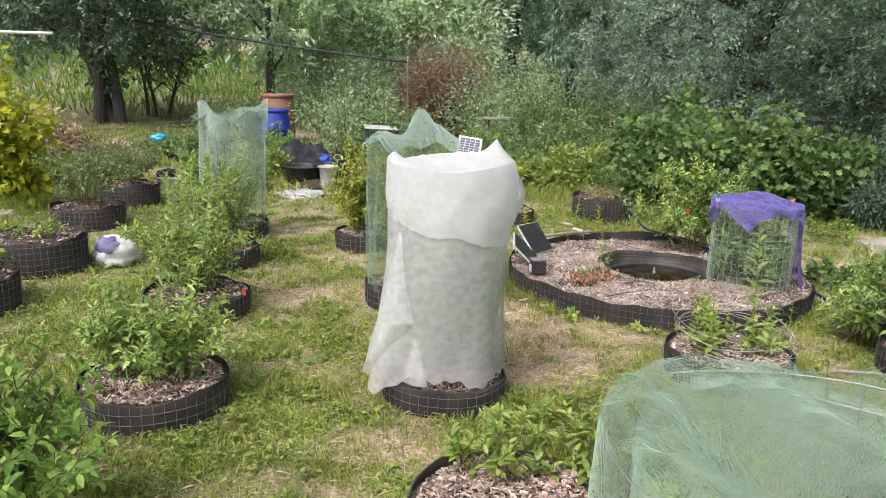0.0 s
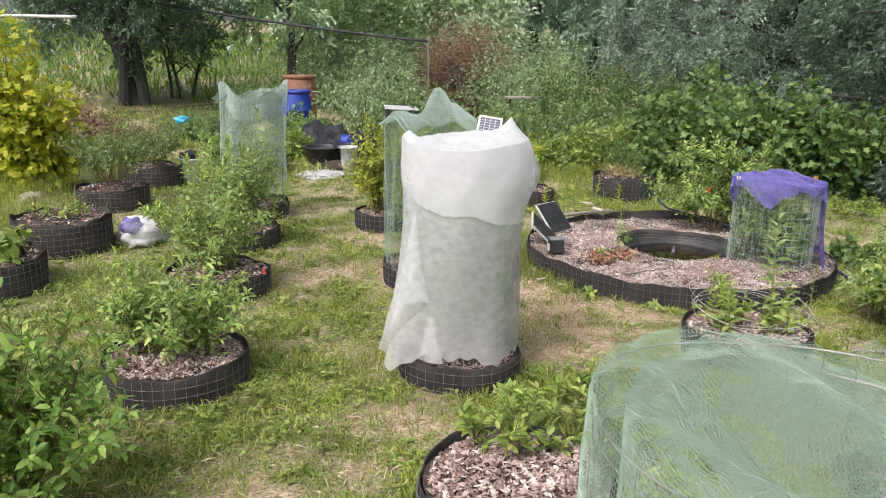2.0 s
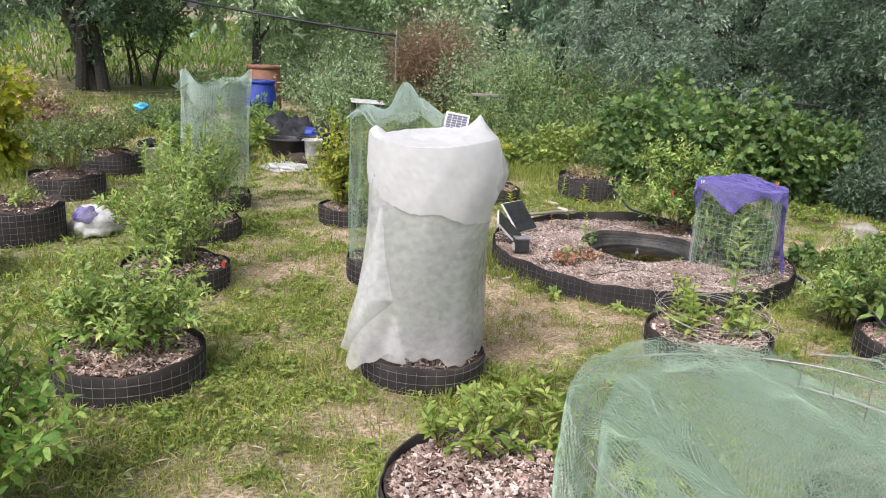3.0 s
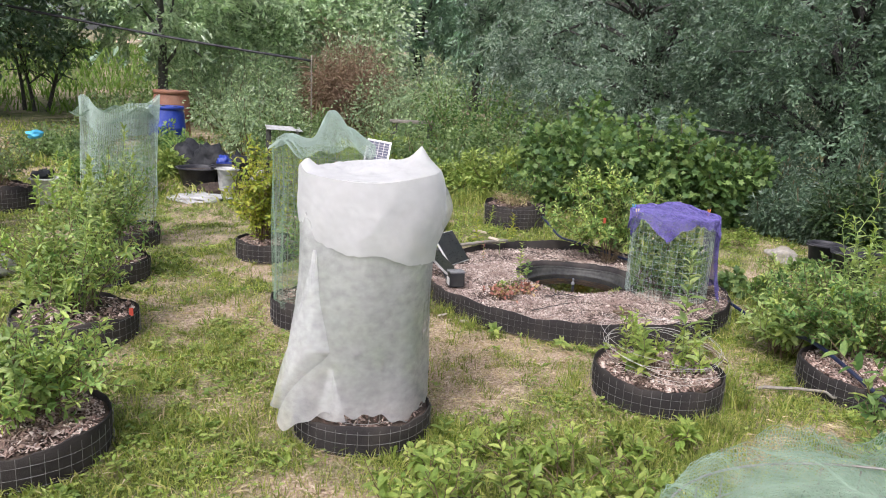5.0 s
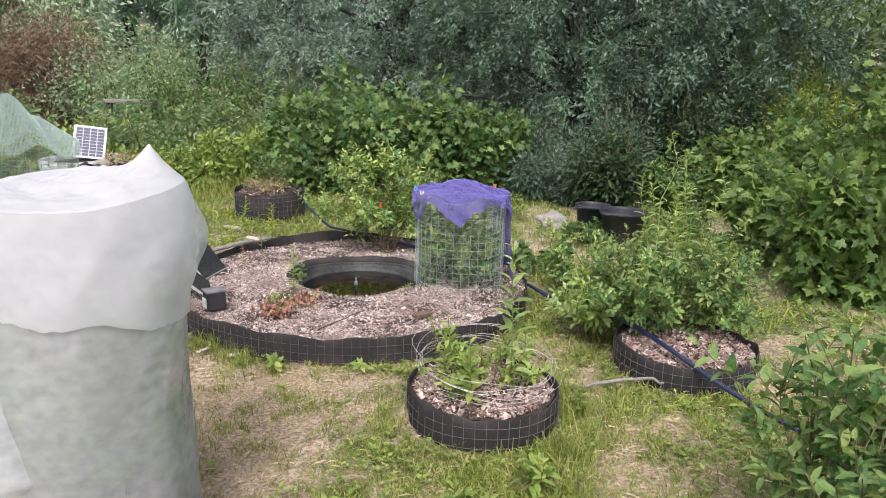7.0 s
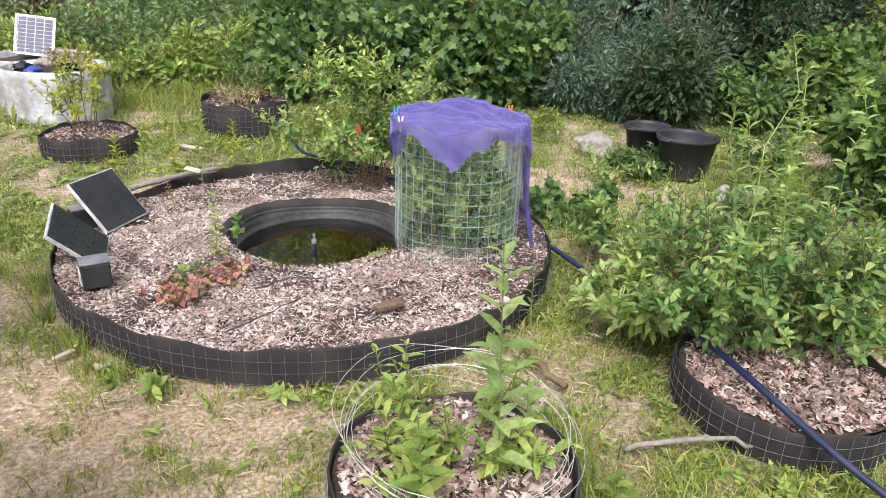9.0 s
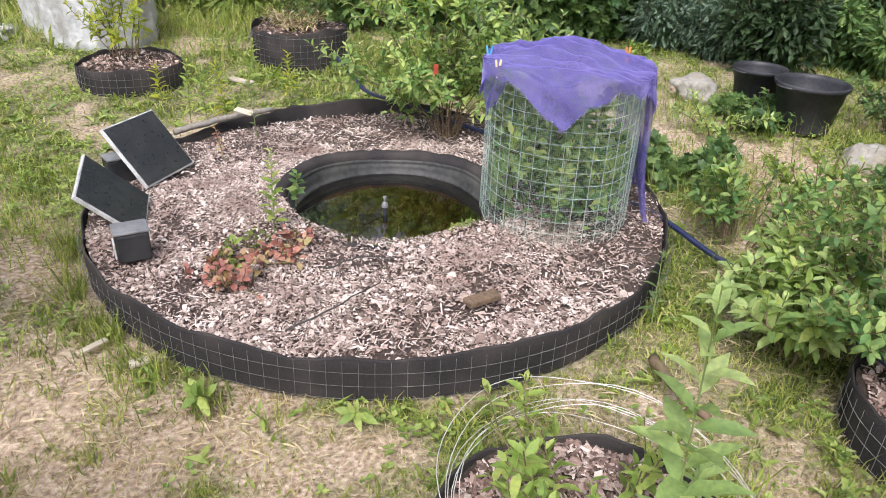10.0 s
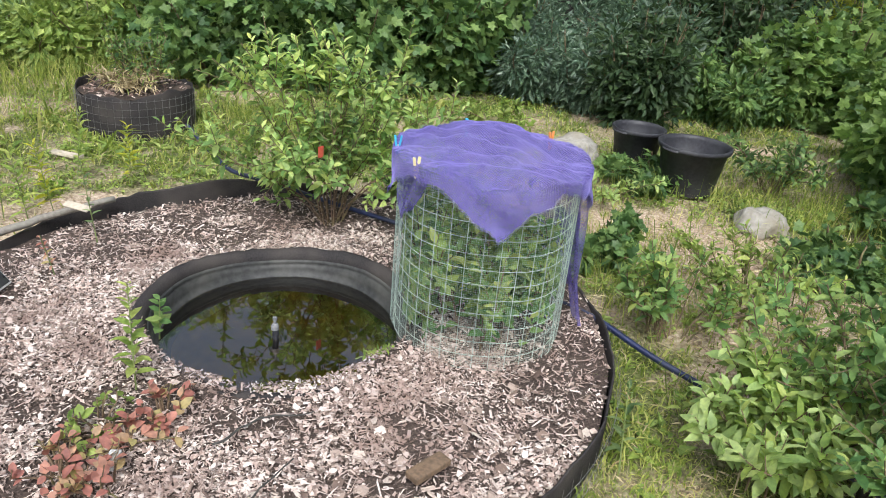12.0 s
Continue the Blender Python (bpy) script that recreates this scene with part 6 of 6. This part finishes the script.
def tree(name, x, y, height, radius, seed, material, label, trunk=0.12, trunks=1, low=0.25, count=14000, leaf=0.13, wide=0.28, depth=None, category="tree", z=None, puffs=300, droop=0.3):
    """A tapered trunk, limbs, and leaves in many loose clumps round the twigs."""
    rng = np.random.default_rng(seed)
    z = float(rise(x, y)) if z is None else z
    ob = thing(name, x, y, z, label, category)
    g = Geo()
    tips = []
    for k in range(trunks):
        lean = rng.normal(0, 0.05 + 0.05 * (trunks > 1), 2)
        t = np.linspace(0, 1, 8)
        base = np.array([0.22 * (k - (trunks - 1) / 2), 0.1 * rng.normal()])
        pts = np.stack([base[0] + lean[0] * height * t + 0.05 * np.sin(5 * t + k), base[1] + lean[1] * height * t, height * 0.85 * t - 0.05], axis=1)
        tube(g, pts, trunk, 9, trunk * 0.3)
        for _ in range(10):
            i = rng.integers(2, 7)
            a = rng.uniform(0, 6.28)
            r = radius * rng.uniform(0.4, 0.95)
            e = pts[i] + np.array([r * math.cos(a), r * math.sin(a), rng.uniform(0.05, 0.35) * height * 0.6])
            m = (pts[i] + e) / 2 + np.array([0, 0, 0.12 * height * rng.random()])
            tube(g, [pts[i], (pts[i] + m) / 2 + 0.03, m, (m + e) / 2, e], trunk * 0.35, 5, 0.012)
            tips.append(e)
    part("trunk", g, M_BARK, ob)
    c = rng.normal(0, 1, (puffs, 3))
    c = unit(c) * np.where(rng.random((puffs, 1)) < 0.75, rng.uniform(0.78, 1.0, (puffs, 1)), rng.random((puffs, 1)) ** 0.33)
    lo, hi = height * low, height
    cz = (lo + hi) / 2
    centres = c * np.array([radius, depth or radius, (hi - lo) / 2]) + np.array([0, 0, cz])
    centres += rng.normal(0, 0.12 * radius, centres.shape)
    centres = np.concatenate([centres, np.array(tips)])
    per = count // len(centres)
    g = Geo()
    size = rng.uniform(0.12, 0.3, len(centres)) * radius
    sprays = 9
    out = unit(centres - np.array([0, 0, cz * 0.8]))[:, None] * 0.8 + rng.normal(0, 0.6, (len(centres), sprays, 3))
    tw = unit(out + np.array([0, 0, 0.15])) * (size[:, None] * rng.uniform(0.5, 1.2, (len(centres), sprays)))[..., None]
    s = rng.uniform(0.05, 1, (len(centres), sprays, max(1, per // sprays), 1))
    p = (centres[:, None, None] + tw[:, :, None] * s - np.array([0, 0, 0.5 * droop]) * s ** 2 * size[:, None, None, None] + rng.normal(0, 0.018 * radius, s.shape[:3] + (3,))).reshape(-1, 3)
    d = unit(np.broadcast_to(unit(tw)[:, :, None], s.shape[:3] + (3,)).reshape(-1, 3) * 0.7 + rng.normal(0, 0.6, p.shape) + np.array([0, 0, -droop]))
    p[:, 2] = np.maximum(p[:, 2], 0.05)
    L = leaf * rng.uniform(0.6, 1.3, len(p))
    leaves(g, p, d, unit(rng.normal(0, 0.9, p.shape) + np.array([0, -0.5, 0.6])), L, L * wide, False)
    part("crown", g, material, ob)
    return ob


# currants and hedge behind the beds
HEDGE = "currant bushes along the hedge"
for k, (x, y, h, s) in enumerate(((3.1, 10.6, 1.35, 0.9), (4.2, 10.1, 1.6, 1.0), (5.0, 9.9, 1.4, 0.75), (3.7, 11.4, 1.7, 1.0))):
    shrub("currant_bush", x, y, h, s, 400 + k, M_CURRANT, "dense green currant bush with lobed leaves", 26, 72, 0.09, lobes=True, group=HEDGE)
for k, (x, y, h, s) in enumerate(((7.9, 7.5, 1.3, 0.8), (8.0, 6.0, 2.0, 1.0), (7.0, 6.2, 0.6, 0.5), (5.3, 4.7, 1.25, 0.5), (8.6, 5.0, 2.0, 1.1), (7.5, 8.1, 0.8, 0.55))):
    shrub("currant_bush", x, y, h, s, 410 + k, M_MAPLE, "bright green currant bush with lobed leaves", 20, 66, 0.095, lobes=True, group=HEDGE)
# the darkest shrubs by the tubs carry the hollow's shade in leaf colour
for k, (x, y, h, s, mt) in enumerate(((1.6, 11.6, 0.8, 0.8, M_WEED), (2.2, 11.4, 0.9, 0.7, M_WEED), (0.4, 12.0, 0.8, 0.8, M_WEED), (1.2, 12.6, 1.2, 0.9, M_SHRUB), (2.6, 12.8, 1.3, 1.0, M_SHRUB), (0.6, 13.4, 0.9, 0.9, M_WEED), (2.3, 14.6, 2.3, 1.3, M_CURRANT), (1.0, 16.5, 2.1, 1.3, M_HAZEDSHRUB), (-2.0, 15.6, 1.7, 1.2, M_HAZEDSHRUB),
                                      (-0.9, 15.0, 1.3, 1.0, M_SHRUB), (-3.0, 18.6, 2.3, 1.5, M_HAZEDSHRUB), (-1.2, 19.0, 2.5, 1.4, M_HAZEDSHRUB), (1.6, 18.5, 2.6, 1.4, M_HAZEDSHRUB), (-5.6, 11.3, 0.4, 0.7, M_SHRUB), (-7.2, 13.6, 0.5, 1.0, M_DEAD), (-6.2, 12.4, 0.45, 0.8, M_DEAD),
                                      (-5.2, 14.5, 0.6, 1.0, M_SHRUB), (5.6, 9.3, 0.8, 0.5, M_SHADEDWILLOW), (5.9, 8.8, 0.9, 0.5, M_SHADEDWILLOW), (5.95, 8.2, 1.1, 0.4, M_HOLLOWLEAF), (6.6, 9.0, 1.5, 0.6, M_SHADEDWILLOW), (6.7, 6.3, 0.9, 0.45, M_MAPLE), (5.85, 5.8, 0.9, 0.5, M_MAPLE), (7.6, 8.8, 1.7, 0.8, M_HOLLOWLEAF), (8.6, 9.2, 2.0, 0.9, M_HOLLOWLEAF), (7.0, 8.1, 0.7, 0.6, M_CURRANT), (9.3, 7.6, 1.8, 0.9, M_CURRANT), (5.9, 10.2, 1.5, 0.8, M_SHADEDWILLOW), (-4.9, 16.8, 1.2, 1.0, M_SHRUB), (-3.2, 13.9, 0.75, 0.6, M_BLUEB), (-0.95, 13.2, 0.8, 0.5, M_SHRUB), (-3.0, 12.2, 0.5, 0.4, M_WEED), (-8.8, 15.5, 0.7, 1.1, M_DRY), (3.8, 13.0, 1.8, 1.2, M_SHRUB), (-3.3, 10.9, 0.7, 0.6, M_BLUEB))):
    shrub("shrub", x, y, h, s, 430 + k, mt, "loose green shrub in the garden's rough edge" if mt not in (M_DRY, M_DEAD) else "dry brown weeds at the garden's edge", 22, 84, 0.085, lobes=mt is M_MAPLE) if mt is not M_SHADEDWILLOW else shrub("willow_shrub", x, y, h, s, 430 + k, mt, "grey-green willow growth at the hedge foot, shaded in colour", 22, 120, 0.07, 0.36)
for k, (x, y, h, s) in enumerate(((3.62, 6.35, 0.27, 0.32), (4.75, 7.0, 0.26, 0.3), (4.6, 5.5, 0.3, 0.4), (3.3, 7.3, 0.3, 0.3), (5.7, 5.7, 0.4, 0.5), (3.2, 8.2, 0.35, 0.4))):
    shrub("bramble", x, y, h, s, 480 + k, M_CURRANT, "low sprawling bramble with small lobed leaves", 10, 36, 0.055, lobes=True, category="bramble")
# added shrub replaces a sunlit slope farther off; its brightness is leaf colour
shrub("sunlit_slope_stand_in", 9.7, 8.2, 2.1, 0.6, 473, M_LIME, "lime shrub standing in for the sunlit far slope", 30, 90, 0.11, 0.18, category="weeds")
shrub("dead_conifer", -0.1, 18.0, 2.7, 1.15, 470, M_DEAD, "dead brown conifer with dry twigs", 44, 150, 0.17, 0.07, category="tree")
shrub("hop_vine", -5.45, 8.8, 2.3, 0.42, 471, M_YELLOW, "yellow-green vine climbing on poles", 16, 72, 0.092, lobes=True, category="vine")
shrub("hop_vine", -6.5, 8.7, 2.3, 0.6, 472, M_YELLOW, "yellow-green vine climbing on poles", 16, 72, 0.092, lobes=True, category="vine")

tree("walnut_tree", -8.3, 18.0, 6.5, 2.6, 500, M_WALNUT, "dark leafy tree with several slender trunks", 0.15, 3, 0.22, 34000, 0.15, 0.45)
tree("small_tree", -7.7, 19.5, 2.8, 1.2, 501, M_SHRUB, "thin open little tree in the meadow", 0.05, 3, 0.35, 1500, 0.12, 0.4)
tree("willow_tree", -4.5, 18.6, 5.5, 1.8, 502, M_SILVER, "grey-green willow with a bare trunk", 0.13, 1, 0.3, 20000, 0.16, 0.36)
tree("willow_tree", -2.2, 23.0, 6.0, 3.0, 503, M_SILVER, "pale grey-green willow thicket", 0.12, 3, 0.02, 40000, 0.16, 0.36)
tree("willow_tree", 5.4, 20.0, 6.5, 2.2, 504, M_WILLOW, "tall grey-green willow tree", 0.14, 2, 0.02, 40000, 0.16, 0.36)
tree("willow_tree", 5.8, 14.6, 4.4, 2.7, 505, M_WILLOW, "large dense grey-green willow tree", 0.16, 3, 0.03, 80000, 0.085, 0.42)
# the next two willows wear the darkened leaf that stands for shade
tree("willow_tree", 7.9, 11.3, 4.3, 2.8, 506, M_SHADEDWILLOW, "large dense willow tree, shade put into its leaves", 0.16, 3, 0.2, 70000, 0.085, 0.42)
tree("willow_tree", 9.7, 10.4, 4.8, 2.3, 507, M_SHADEDWILLOW, "overhanging willow tree, shade put into its leaves", 0.16, 2, 0.05, 50000, 0.09, 0.42)
tree("willow_tree", 10.6, 4.6, 5.5, 2.3, 508, M_SHRUB, "green bushy willow tree", 0.14, 2, 0.04, 45000, 0.1, 0.36)
# conifers take the far wood's paled leaf, haze in its colour
tree("conifer_tree", 2.2, 26.0, 11, 2.6, 509, M_HAZEDWOOD, "tall conifer at the wood's edge, haze in leaf colour", 0.2, 1, 0.05, 14000, 0.3, 0.25)
tree("conifer_tree", 4.0, 24.5, 10, 2.6, 510, M_HAZEDWOOD, "tall conifer at the wood's edge, haze in leaf colour", 0.2, 1, 0.05, 14000, 0.3, 0.25)

# far woods all round
g, rng = Geo(), np.random.default_rng(9)
n = 800
a = rng.uniform(-2.2, 2.2, n)
r = rng.uniform(32, 55, n)
left = np.abs(a + 0.48) < 0.16
r = np.where(left, r + 22, r)
x, y = r * np.sin(a), r * np.cos(a)
c = np.stack([x, y, rise(x, y) + rng.uniform(0, 1, n) ** 0.8 * 8.5], axis=1)
p, d = clumps(rng, c, 70, 1.2)
L = rng.uniform(0.3, 0.6, len(p))
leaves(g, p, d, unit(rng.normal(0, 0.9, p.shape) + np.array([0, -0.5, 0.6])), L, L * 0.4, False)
solo("far_woods", g, M_HAZEDWOOD, "grey-green woods behind the meadow, haze in leaf colour", "woods", "stuff")


def thicket(x0, x1, y0, y1, top, n, per, leaf, seed, material, label):
    g, rng = Geo(), np.random.default_rng(seed)
    x, y = rng.uniform(x0, x1, n), rng.uniform(y0, y1, n)
    c = np.stack([x, y, rise(x, y) + top * rng.random(n) ** 0.8 * (0.6 + 0.5 * field(x, y, 3.0, seed))], axis=1)
    p, d = clumps(rng, c, per, 0.4)
    p[:, 2] = np.maximum(p[:, 2], rise(p[:, 0], p[:, 1]) + 0.03)
    L = leaf * rng.uniform(0.6, 1.3, len(p))
    leaves(g, p, d, unit(rng.normal(0, 0.9, p.shape) + np.array([0, -0.5, 0.6])), L, L * 0.4, False)
    solo("thicket", g, material, label, "thicket", "stuff")


thicket(5.5, 15, 16.5, 22, 5.0, 950, 60, 0.14, 71, M_WILLOW, "grey-green willow thicket behind the garden")
thicket(-4.5, 1.0, 20.5, 25, 3.6, 700, 60, 0.16, 72, M_SILVER, "pale willow thicket behind the garden")
thicket(11, 15, 1, 15, 4.5, 700, 50, 0.17, 73, M_SHRUB, "leafy thicket along the garden's side")

# ---- single chips along the front of the pond bed ----
rng = np.random.default_rng(88)
kinds = []
for k in range(8):
    g = Geo()
    chips(g, rng, np.zeros(1), np.zeros(1), np.zeros(1), 0.021)
    kinds.append(g.mesh("wood_chip"))
placed = 0
while placed < 300:
    x, y = rng.uniform(-0.75, 0.75), rng.uniform(-1.24, -0.75)
    if math.hypot(x, y) > br - 0.04:
        continue
    ob = part("wood_chip", kinds[placed % 8], M_SINGLECHIP, big)
    ob.matrix_basis = pose(x, y, float(mulch_height(np.array(x), np.array(y))) + rng.uniform(0.012, 0.024), *rng.normal(0, 14, 2), rng.uniform(0, 360))
    placed += 1
